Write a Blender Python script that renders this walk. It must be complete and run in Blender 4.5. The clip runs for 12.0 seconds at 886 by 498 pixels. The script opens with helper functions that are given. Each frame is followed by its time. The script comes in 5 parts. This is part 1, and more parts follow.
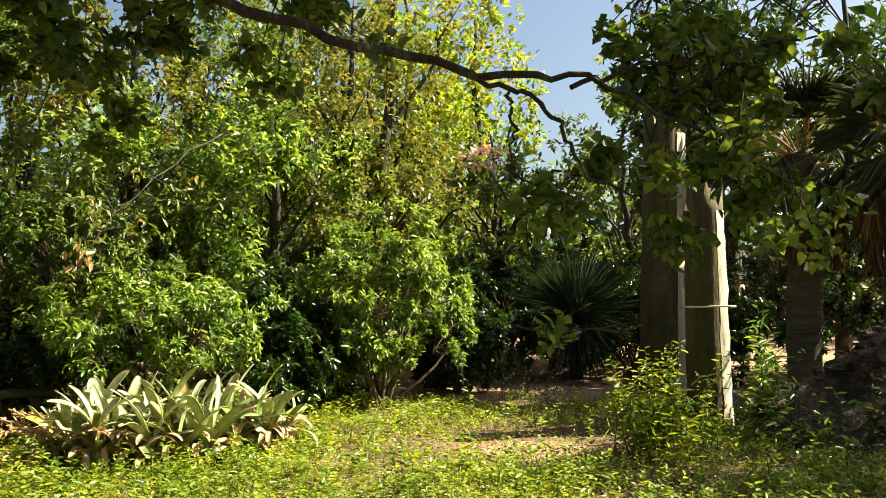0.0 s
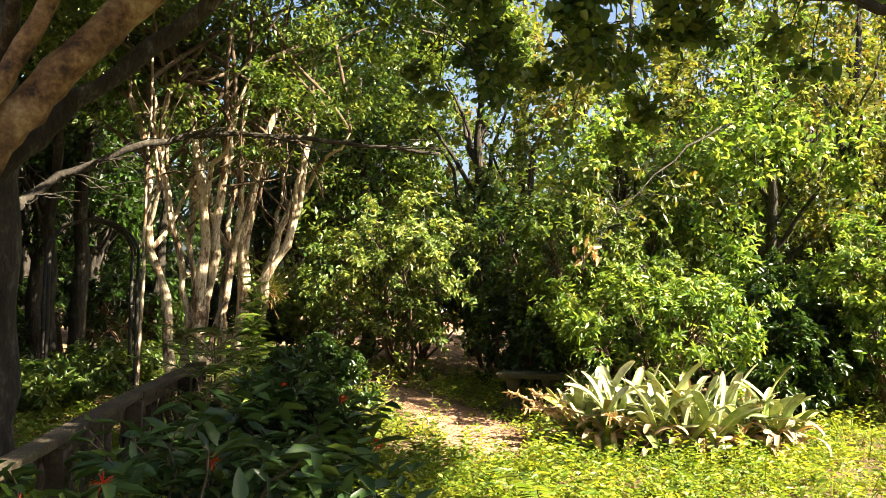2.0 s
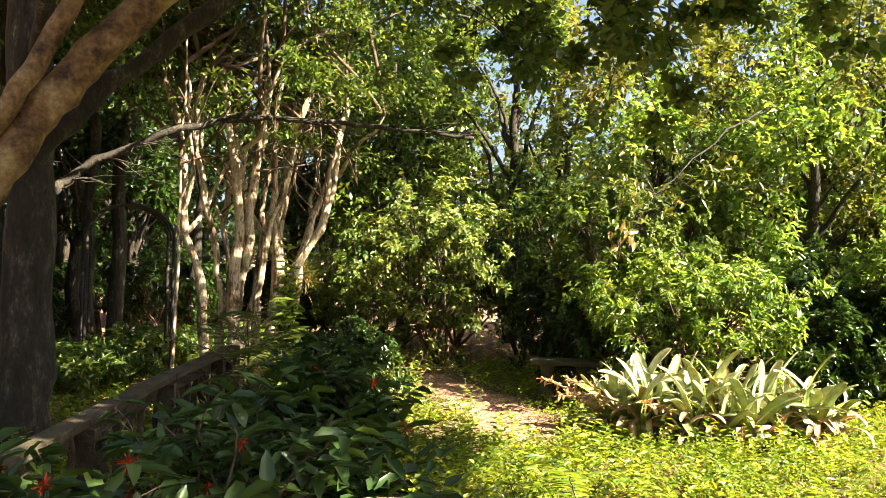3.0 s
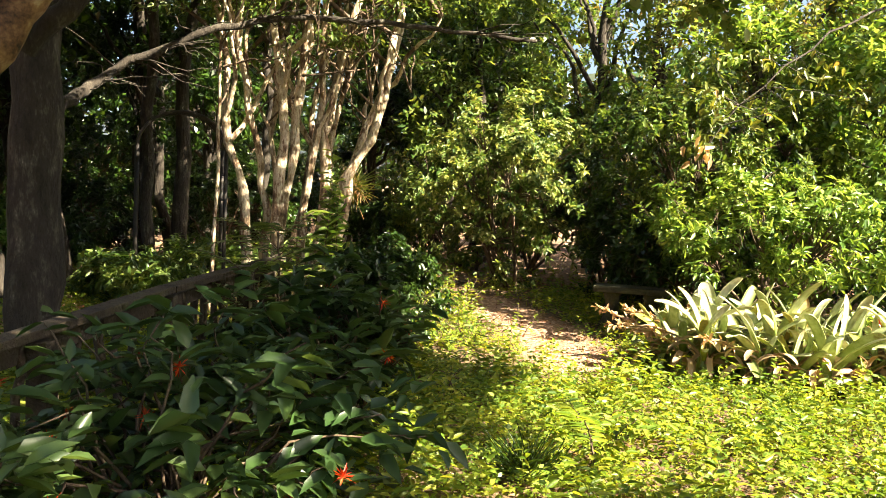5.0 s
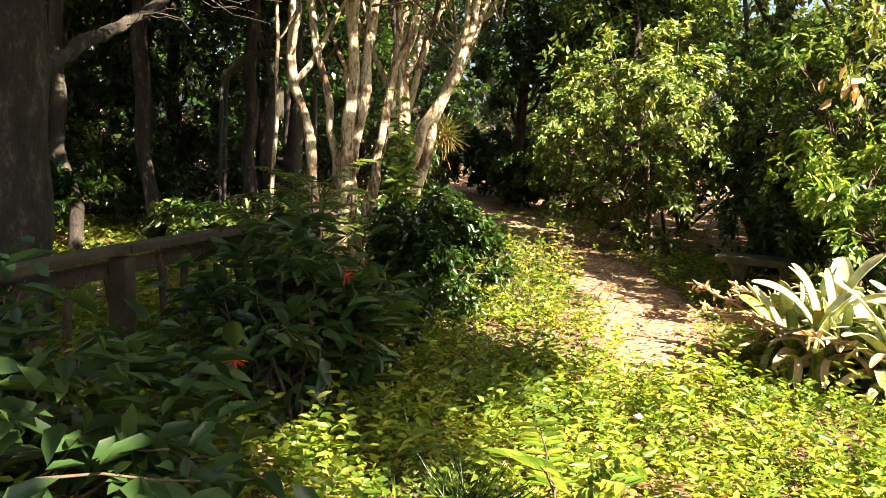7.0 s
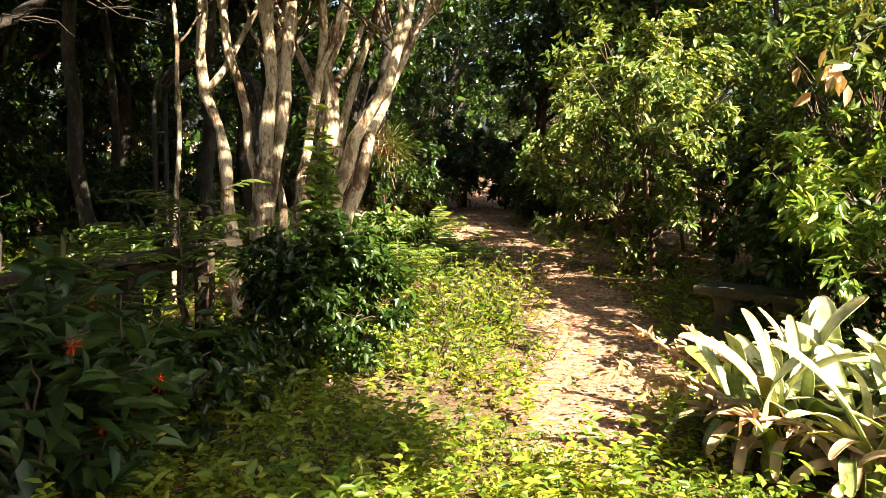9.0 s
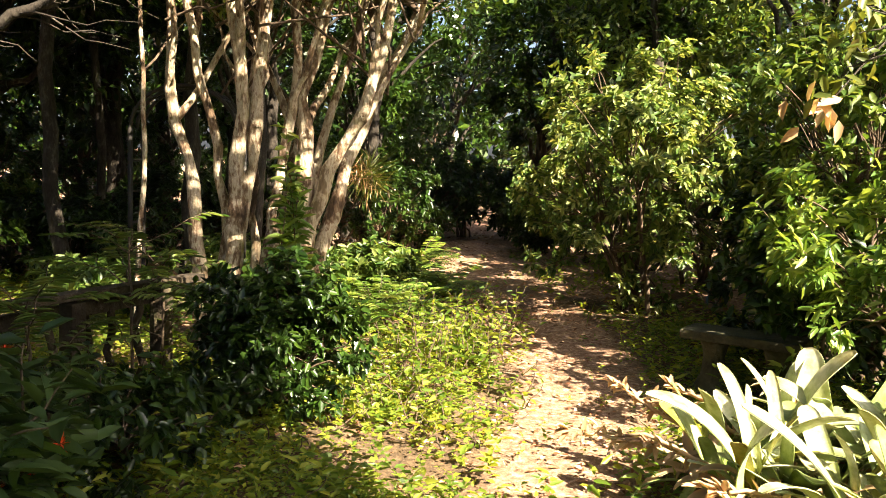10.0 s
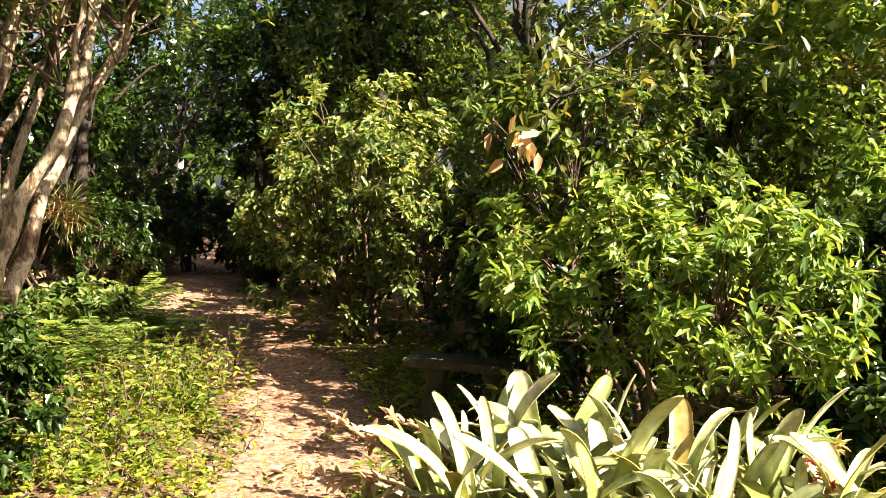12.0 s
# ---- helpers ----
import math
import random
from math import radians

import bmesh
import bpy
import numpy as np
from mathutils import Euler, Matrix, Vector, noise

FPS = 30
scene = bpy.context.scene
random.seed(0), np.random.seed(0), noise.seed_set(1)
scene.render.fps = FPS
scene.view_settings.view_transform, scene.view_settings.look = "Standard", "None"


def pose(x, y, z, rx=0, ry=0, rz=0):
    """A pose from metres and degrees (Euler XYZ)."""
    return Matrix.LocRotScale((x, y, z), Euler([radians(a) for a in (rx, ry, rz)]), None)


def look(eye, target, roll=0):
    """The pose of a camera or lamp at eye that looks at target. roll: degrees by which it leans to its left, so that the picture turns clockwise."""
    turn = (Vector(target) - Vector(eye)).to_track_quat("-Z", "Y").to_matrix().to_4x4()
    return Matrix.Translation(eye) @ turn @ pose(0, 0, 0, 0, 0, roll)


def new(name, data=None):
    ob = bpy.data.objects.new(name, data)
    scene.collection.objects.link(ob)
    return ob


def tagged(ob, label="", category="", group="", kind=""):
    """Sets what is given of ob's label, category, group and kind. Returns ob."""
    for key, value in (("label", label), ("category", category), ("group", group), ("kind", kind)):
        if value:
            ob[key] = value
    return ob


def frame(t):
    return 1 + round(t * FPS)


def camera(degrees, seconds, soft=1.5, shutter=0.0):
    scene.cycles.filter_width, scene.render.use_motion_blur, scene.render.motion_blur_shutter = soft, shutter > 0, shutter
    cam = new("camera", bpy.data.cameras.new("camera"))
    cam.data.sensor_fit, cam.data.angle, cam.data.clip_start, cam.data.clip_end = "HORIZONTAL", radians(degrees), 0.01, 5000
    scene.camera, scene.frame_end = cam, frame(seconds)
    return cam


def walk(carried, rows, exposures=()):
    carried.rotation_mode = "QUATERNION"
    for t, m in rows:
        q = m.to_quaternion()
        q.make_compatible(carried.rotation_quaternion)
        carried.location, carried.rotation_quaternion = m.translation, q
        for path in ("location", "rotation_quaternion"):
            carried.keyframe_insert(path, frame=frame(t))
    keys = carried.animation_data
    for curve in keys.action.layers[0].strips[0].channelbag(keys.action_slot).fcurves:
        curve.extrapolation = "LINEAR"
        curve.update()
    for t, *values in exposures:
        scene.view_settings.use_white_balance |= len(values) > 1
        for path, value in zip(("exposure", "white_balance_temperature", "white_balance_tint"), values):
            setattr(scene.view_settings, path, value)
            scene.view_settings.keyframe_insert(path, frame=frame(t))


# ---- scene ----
cam = camera(53.6, 12.0, soft=0.5)
METRES, EYE, TILT, LEAN, TURN = 5.3, 1.62, 2.2, 0.0, 0.0
ROWS = [
    (0.0, 0.0, 0.0, 0.0, 0.0, 0.0, -0.0),
    (0.5, -0.0137, -0.0008, -0.0012, 7.67, 0.22, 0.04),
    (1.0, -0.0274, -0.0046, -0.0013, 14.77, 0.4, -0.06),
    (1.5, -0.0396, -0.0102, -0.0037, 23.91, 0.39, -0.05),
    (2.0, -0.0495, -0.0115, -0.0069, 30.23, -0.12, -0.14),
    (2.5, -0.0522, -0.0079, -0.0094, 32.14, -0.45, -0.3),
    (4.5, -0.0503, 0.103, -0.0255, 35.34, -4.41, -0.67),
    (5.0, -0.042, 0.1675, -0.0313, 39.55, -6.03, -1.32),
    (5.5, -0.0538, 0.2493, -0.0355, 42.22, -7.22, -1.25),
    (6.0, -0.0493, 0.3285, -0.0398, 46.21, -7.66, -0.55),
    (6.5, -0.0458, 0.4049, -0.0418, 50.29, -8.61, -0.78),
    (8.5, -0.0879, 0.7369, -0.0486, 56.26, -9.54, -0.04),
    (9.0, -0.1046, 0.7976, -0.0473, 57.76, -8.83, 0.46),
    (9.5, -0.1139, 0.8492, -0.0417, 59.87, -7.95, 0.28),
    (10.0, -0.1312, 0.8752, -0.0415, 58.64, -7.13, -0.1),
    (10.5, -0.1433, 0.8855, -0.0417, 58.56, -6.07, -0.21),
    (11.0, -0.148, 0.8905, -0.0423, 56.62, -5.83, -0.17),
    (11.5, -0.1456, 0.8957, -0.0413, 51.62, -5.62, -0.2),
    (12.0, -0.1393, 0.9075, -0.0425, 41.46, -5.05, -0.41),
]
walk(cam, [(t, pose(0, 0, EYE, TILT, LEAN, TURN) @ pose(METRES * x, METRES * y, METRES * z, 90 + pitch, roll, yaw)) for t, x, y, z, yaw, pitch, roll in ROWS],
     [(0.0, 2.0, 6500, 1), (1.0, 2.25, 6500, 5), (2.0, 2.6, 6500, 9), (6.5, 2.8, 6500, 11), (8.5, 2.55, 6500, 13), (10.5, 2.6, 6500, 14), (12.0, 2.35, 6500, 20)])

# ---- world, sun and exposure ----
SUN_AZ, SUN_EL = radians(12.0), radians(43.0)
to_sun = Vector((math.cos(SUN_EL) * math.cos(SUN_AZ), math.cos(SUN_EL) * math.sin(SUN_AZ), math.sin(SUN_EL)))
world = bpy.data.worlds.new("world")
scene.world = world
world.use_nodes = True
sky = world.node_tree.nodes.new("ShaderNodeTexSky")
sky.sky_type, sky.sun_disc = "NISHITA", False
sky.air_density, sky.dust_density, sky.ozone_density = 0.75, 3.5, 0.4
sky.sun_elevation, sky.sun_rotation = SUN_EL, radians(90.0) - SUN_AZ
background = world.node_tree.nodes["Background"]
background.inputs["Strength"].default_value = 0.05
world.node_tree.links.new(sky.outputs["Color"], background.inputs["Color"])
sun = new("sun", bpy.data.lights.new("sun", "SUN"))
sun.data.energy, sun.data.angle, sun.data.color = 5.0, radians(0.5), (1.0, 0.88, 0.66)
sun.matrix_world = look(to_sun * 40, (0, 0, 0))

rng = np.random.default_rng(7)


# ---- materials ----
def nodes_of(name):
    m = bpy.data.materials.new(name)
    m.use_nodes = True
    nt = m.node_tree
    return m, nt, nt.nodes["Principled BSDF"], nt.nodes["Material Output"]


def ramp(nt, stops, fac):
    r = nt.nodes.new("ShaderNodeValToRGB")
    while len(r.color_ramp.elements) < len(stops):
        r.color_ramp.elements.new(0.5)
    for e, (p, c) in zip(r.color_ramp.elements, stops):
        e.position, e.color = p, (*c, 1)
    nt.links.new(fac, r.inputs["Fac"])
    return r.outputs["Color"]


def noise_of(nt, scale, detail=4.0, rough=0.6, stretch=None):
    coord = nt.nodes.new("ShaderNodeTexCoord")
    n = nt.nodes.new("ShaderNodeTexNoise")
    n.inputs["Scale"].default_value, n.inputs["Detail"].default_value, n.inputs["Roughness"].default_value = scale, detail, rough
    if stretch:
        mp = nt.nodes.new("ShaderNodeMapping")
        mp.inputs["Scale"].default_value = stretch
        nt.links.new(coord.outputs["Object"], mp.inputs["Vector"])
        nt.links.new(mp.outputs["Vector"], n.inputs["Vector"])
    else:
        nt.links.new(coord.outputs["Object"], n.inputs["Vector"])
    return n.outputs["Fac"]


def bump(nt, bsdf, height, strength, distance=0.02):
    b = nt.nodes.new("ShaderNodeBump")
    b.inputs["Strength"].default_value, b.inputs["Distance"].default_value = strength, distance
    nt.links.new(height, b.inputs["Height"])
    nt.links.new(b.outputs["Normal"], bsdf.inputs["Normal"])


def leaf_material(name, dark, mid, light, rough=0.42, through_light=0.38, dry=None):
    """Leaves: colour varies leaf by leaf; light comes through."""
    m, nt, bsdf, out = nodes_of(name)
    geo = nt.nodes.new("ShaderNodeNewGeometry")
    stops = [(0.0, dark), (0.45, mid), (0.93, light)]
    if dry:
        stops.append((0.97, dry))
    colour = ramp(nt, stops, geo.outputs["Random Per Island"])
    n = noise_of(nt, 1.3, 2)
    mix = nt.nodes.new("ShaderNodeMix")
    mix.data_type, mix.blend_type = "RGBA", "MULTIPLY"
    mix.inputs[0].default_value = 0.6
    nt.links.new(colour, mix.inputs[6])
    nt.links.new(ramp(nt, [(0.35, (0.5, 0.62, 0.5)), (0.65, (1.35, 1.15, 0.95))], n), mix.inputs[7])
    nt.links.new(mix.outputs[2], bsdf.inputs["Base Color"])
    bsdf.inputs["Roughness"].default_value = rough
    tr = nt.nodes.new("ShaderNodeBsdfTranslucent")
    boost = nt.nodes.new("ShaderNodeMix")
    boost.data_type, boost.blend_type = "RGBA", "MULTIPLY"
    boost.inputs[0].default_value = 1.0
    nt.links.new(mix.outputs[2], boost.inputs[6])
    boost.inputs[7].default_value = (2.1, 1.8, 0.9, 1)
    nt.links.new(boost.outputs[2], tr.inputs["Color"])
    sh = nt.nodes.new("ShaderNodeMixShader")
    sh.inputs["Fac"].default_value = through_light
    nt.links.new(bsdf.outputs[0], sh.inputs[1])
    nt.links.new(tr.outputs[0], sh.inputs[2])
    nt.links.new(sh.outputs[0], out.inputs["Surface"])
    return m


def solid_material(name, stops, scale, rough=0.85, bump_scale=40.0, bump_strength=0.5, stretch=None, distance=0.02):
    """Bark, wood, earth, stone: two scales of noise in the colour, and relief."""
    m, nt, bsdf, out = nodes_of(name)
    a, b = noise_of(nt, scale, 5, 0.65, stretch), noise_of(nt, scale * 7, 3, 0.6, stretch)
    add = nt.nodes.new("ShaderNodeMath")
    add.operation = "MULTIPLY_ADD"
    nt.links.new(b, add.inputs[0])
    add.inputs[1].default_value = 0.35
    sub = nt.nodes.new("ShaderNodeMath")
    sub.operation = "SUBTRACT"
    nt.links.new(a, sub.inputs[0])
    sub.inputs[1].default_value = 0.17
    nt.links.new(sub.outputs[0], add.inputs[2])
    nt.links.new(ramp(nt, stops, add.outputs[0]), bsdf.inputs["Base Color"])
    bsdf.inputs["Roughness"].default_value = rough
    bump(nt, bsdf, noise_of(nt, bump_scale, 4, 0.6, stretch), bump_strength, distance)
    return m


LEAF_BRIGHT = leaf_material("bright_leaf", (0.05, 0.115, 0.018), (0.13, 0.23, 0.036), (0.3, 0.39, 0.11), 0.38, 0.34)
LEAF_PALE = leaf_material("pale_olive_leaf", (0.04, 0.085, 0.018), (0.11, 0.185, 0.036), (0.36, 0.41, 0.18), 0.42, 0.34)
# fire bush leaves, darkened so that their colour holds the shade over them
LEAF_BROAD = leaf_material("broad_shade_darkened_leaf", (0.025, 0.055, 0.018), (0.046, 0.092, 0.027), (0.085, 0.145, 0.045), 0.36, 0.28)
LEAF_MID = leaf_material("mid_leaf", (0.038, 0.085, 0.014), (0.085, 0.15, 0.026), (0.18, 0.235, 0.065), 0.4, 0.34)
# own tone of dark evergreens; also puts the woods' shade into leaf colour
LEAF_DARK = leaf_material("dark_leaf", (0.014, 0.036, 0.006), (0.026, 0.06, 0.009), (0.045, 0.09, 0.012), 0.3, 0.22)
LEAF_OLIVE = leaf_material("olive_leaf", (0.06, 0.09, 0.016), (0.11, 0.14, 0.025), (0.18, 0.19, 0.05), 0.45, 0.35, (0.25, 0.16, 0.05))
LEAF_YELLOW = leaf_material("yellow_green_leaf", (0.13, 0.22, 0.015), (0.2, 0.3, 0.02), (0.3, 0.34, 0.03), 0.45, 0.45, (0.35, 0.17, 0.02))
LEAF_COVER = leaf_material("ground_cover_leaf", (0.07, 0.135, 0.014), (0.15, 0.23, 0.024), (0.29, 0.33, 0.045), 0.45, 0.42)
LEAF_GREY = leaf_material("grey_green_frond", (0.06, 0.085, 0.055), (0.09, 0.12, 0.08), (0.15, 0.17, 0.12), 0.4, 0.15)
LEAF_YUCCA = leaf_material("blue_green_spike", (0.02, 0.04, 0.025), (0.035, 0.065, 0.042), (0.06, 0.1, 0.07), 0.4, 0.1)
LEAF_DRY = leaf_material("dry_frond", (0.16, 0.1, 0.05), (0.3, 0.2, 0.1), (0.48, 0.37, 0.22), 0.8, 0.2)
LEAF_LITTER = leaf_material("fallen_leaf", (0.13, 0.045, 0.017), (0.37, 0.17, 0.08), (0.72, 0.5, 0.33), 0.8, 0.05)
BLADE = leaf_material("grass_blade", (0.07, 0.13, 0.02), (0.14, 0.22, 0.03), (0.27, 0.31, 0.06), 0.5, 0.4)
PETAL_RED = leaf_material("red_petal", (0.4, 0.02, 0.01), (0.55, 0.05, 0.015), (0.65, 0.12, 0.03), 0.5, 0.3)
PETAL_PINK = leaf_material("pink_petal", (0.6, 0.3, 0.38), (0.7, 0.45, 0.5), (0.8, 0.65, 0.65), 0.5, 0.3)
SPIKE_RED = leaf_material("red_bract", (0.45, 0.03, 0.04), (0.6, 0.07, 0.07), (0.65, 0.15, 0.1), 0.5, 0.2)
SPIKE_DRY = leaf_material("dry_bract", (0.3, 0.17, 0.09), (0.5, 0.33, 0.2), (0.66, 0.5, 0.36), 0.7, 0.15)
BARK_CRAPE = solid_material("smooth_mottled_bark", [(0.36, (0.07, 0.04, 0.022)), (0.45, (0.22, 0.14, 0.08)), (0.52, (0.52, 0.44, 0.32)), (0.58, (0.42, 0.33, 0.22)), (0.64, (0.2, 0.14, 0.08))], 6, 0.85, 26, 0.9, (1, 1, 0.4), 0.03)
BARK_ORANGE = solid_material("orange_mottled_bark", [(0.32, (0.03, 0.016, 0.008)), (0.42, (0.13, 0.065, 0.026)), (0.54, (0.26, 0.15, 0.065)), (0.68, (0.42, 0.31, 0.17))], 4, 0.75, 35, 0.3)
BARK_DARK = solid_material("dark_lichen_bark", [(0.3, (0.014, 0.011, 0.008)), (0.54, (0.04, 0.031, 0.022)), (0.66, (0.09, 0.08, 0.06)), (0.76, (0.28, 0.26, 0.2))], 9, 0.95, 28, 0.9, (1, 1, 0.4), 0.03)
BARK_TWIG = solid_material("brown_twig_bark", [(0.3, (0.05, 0.032, 0.02)), (0.7, (0.16, 0.11, 0.07))], 14, 0.9, 60, 0.4)
BARK_PALM = solid_material("grey_palm_bark", [(0.3, (0.06, 0.05, 0.03)), (0.7, (0.18, 0.15, 0.1))], 5, 0.95, 14, 0.8, (0.4, 0.4, 3))
# weathered brown-green wood, darkened beyond its own tone for the fence's shade
WOOD_OLD = solid_material("mossy_weathered_wood_in_shade", [(0.3, (0.02, 0.014, 0.008)), (0.55, (0.06, 0.042, 0.024)), (0.75, (0.085, 0.08, 0.035))], 5, 0.95, 30, 0.8)
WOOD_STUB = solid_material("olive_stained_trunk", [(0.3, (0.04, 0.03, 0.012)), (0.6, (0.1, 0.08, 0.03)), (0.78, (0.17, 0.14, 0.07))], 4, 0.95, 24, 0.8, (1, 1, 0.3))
# pale wood; on the dead trunks it stands in for their sunlit side
WOOD_PALE = solid_material("pale_wood_and_lit_strip", [(0.25, (0.3, 0.22, 0.13)), (0.45, (0.55, 0.47, 0.35)), (0.7, (0.72, 0.66, 0.55))], 7, 0.85, 30, 0.6, (1, 1, 0.2))
METAL = solid_material("black_rusty_iron", [(0.35, (0.012, 0.012, 0.012)), (0.75, (0.05, 0.035, 0.025))], 12, 0.6, 60, 0.3)
# mossy tones lowered further to put the bench's deep shade into the colour
CONCRETE = solid_material("mossy_shade_dark_concrete", [(0.3, (0.025, 0.024, 0.012)), (0.55, (0.07, 0.065, 0.033)), (0.78, (0.16, 0.14, 0.09))], 6, 0.95, 50, 0.5)
EARTH = solid_material("dug_earth", [(0.3, (0.018, 0.01, 0.007)), (0.5, (0.055, 0.034, 0.022)), (0.74, (0.19, 0.13, 0.09))], 5, 1.0, 22, 1.0, None, 0.05)


def bromeliad_material():
    m, nt, bsdf, out = nodes_of("silvery_bromeliad_leaf")
    info = nt.nodes.new("ShaderNodeObjectInfo")
    base = ramp(nt, [(0.0, (0.22, 0.29, 0.1)), (0.3, (0.46, 0.5, 0.32)), (0.75, (0.68, 0.68, 0.55)), (0.92, (0.42, 0.42, 0.08)), (1.0, (0.55, 0.38, 0.2))], info.outputs["Random"])
    mix = nt.nodes.new("ShaderNodeMix")
    mix.data_type, mix.blend_type = "RGBA", "MULTIPLY"
    mix.inputs[0].default_value = 1.0
    nt.links.new(base, mix.inputs[6])
    nt.links.new(ramp(nt, [(0.32, (0.42, 0.36, 0.2)), (0.42, (0.7, 0.76, 0.5)), (0.62, (1.12, 1.12, 1.12))], noise_of(nt, 11, 5)), mix.inputs[7])
    # greener and yellower towards the leaf's base
    coord = nt.nodes.new("ShaderNodeTexCoord")
    size = nt.nodes.new("ShaderNodeVectorMath")
    size.operation = "LENGTH"
    nt.links.new(coord.outputs["Object"], size.inputs[0])
    along = nt.nodes.new("ShaderNodeMix")
    along.data_type, along.blend_type = "RGBA", "MULTIPLY"
    along.inputs[0].default_value = 1.0
    nt.links.new(mix.outputs[2], along.inputs[6])
    nt.links.new(ramp(nt, [(0.08, (0.55, 0.62, 0.2)), (0.3, (0.95, 1.0, 0.6)), (0.48, (1.1, 1.08, 1.1)), (0.66, (0.95, 0.8, 0.65))], size.outputs["Value"]), along.inputs[7])
    mix = along
    nt.links.new(mix.outputs[2], bsdf.inputs["Base Color"])
    bsdf.inputs["Roughness"].default_value = 0.42
    tr = nt.nodes.new("ShaderNodeBsdfTranslucent")
    nt.links.new(mix.outputs[2], tr.inputs["Color"])
    sh = nt.nodes.new("ShaderNodeMixShader")
    sh.inputs["Fac"].default_value = 0.2
    nt.links.new(bsdf.outputs[0], sh.inputs[1])
    nt.links.new(tr.outputs[0], sh.inputs[2])
    nt.links.new(sh.outputs[0], out.inputs["Surface"])
    bump(nt, bsdf, noise_of(nt, 30, 3), 0.15)
    return m


BROMELIAD = bromeliad_material()

# the trodden path, as a line on the plan with its half width
PATH_LINE = [(-3.75, 7.1, 0.35), (-4.3, 7.7, 0.5), (-5.4, 8.75, 0.6), (-6.9, 9.75, 0.6), (-9.0, 10.7, 0.5), (-12.5, 12.4, 0.55), (-17.0, 15.5, 0.8), (-23.0, 19.5, 1.2)]


def path_distance(x, y):
    """How far points lie from the path's middle, over its half width."""
    best = np.full(np.shape(x), 1e9)
    for (ax, ay, aw), (bx, by, bw) in zip(PATH_LINE, PATH_LINE[1:]):
        dx, dy = bx - ax, by - ay
        k = np.clip(((x - ax) * dx + (y - ay) * dy) / (dx * dx + dy * dy), 0, 1)
        best = np.minimum(best, np.hypot(x - ax - k * dx, y - ay - k * dy) / (aw + k * (bw - aw)))
    return best


def ground_material():
    m, nt, bsdf, out = nodes_of("soil_and_leaf_litter")
    n1, n2 = noise_of(nt, 0.7, 5), noise_of(nt, 22, 6, 0.75)
    litter = ramp(nt, [(0.3, (0.08, 0.04, 0.02)), (0.5, (0.3, 0.17, 0.1)), (0.72, (0.62, 0.46, 0.33))], n2)
    moss = ramp(nt, [(0.3, (0.035, 0.02, 0.01)), (0.52, (0.12, 0.075, 0.035)), (0.74, (0.32, 0.2, 0.11))], n2)
    att = nt.nodes.new("ShaderNodeAttribute")
    att.attribute_name = "bare"
    add = nt.nodes.new("ShaderNodeMath")
    add.operation = "ADD"
    nt.links.new(att.outputs["Fac"], add.inputs[0])
    nt.links.new(n1, add.inputs[1])
    edge = ramp(nt, [(0.75, (0, 0, 0)), (1.0, (1, 1, 1))], add.outputs[0])
    mix = nt.nodes.new("ShaderNodeMix")
    mix.data_type = "RGBA"
    nt.links.new(edge, mix.inputs[0])
    nt.links.new(moss, mix.inputs[6])
    nt.links.new(litter, mix.inputs[7])
    nt.links.new(mix.outputs[2], bsdf.inputs["Base Color"])
    bsdf.inputs["Roughness"].default_value = 1.0
    bump(nt, bsdf, n2, 0.8, 0.03)
    return m


# ---- building helpers ----
def unit(v):
    return v / np.maximum(np.linalg.norm(v, axis=-1, keepdims=True), 1e-9)


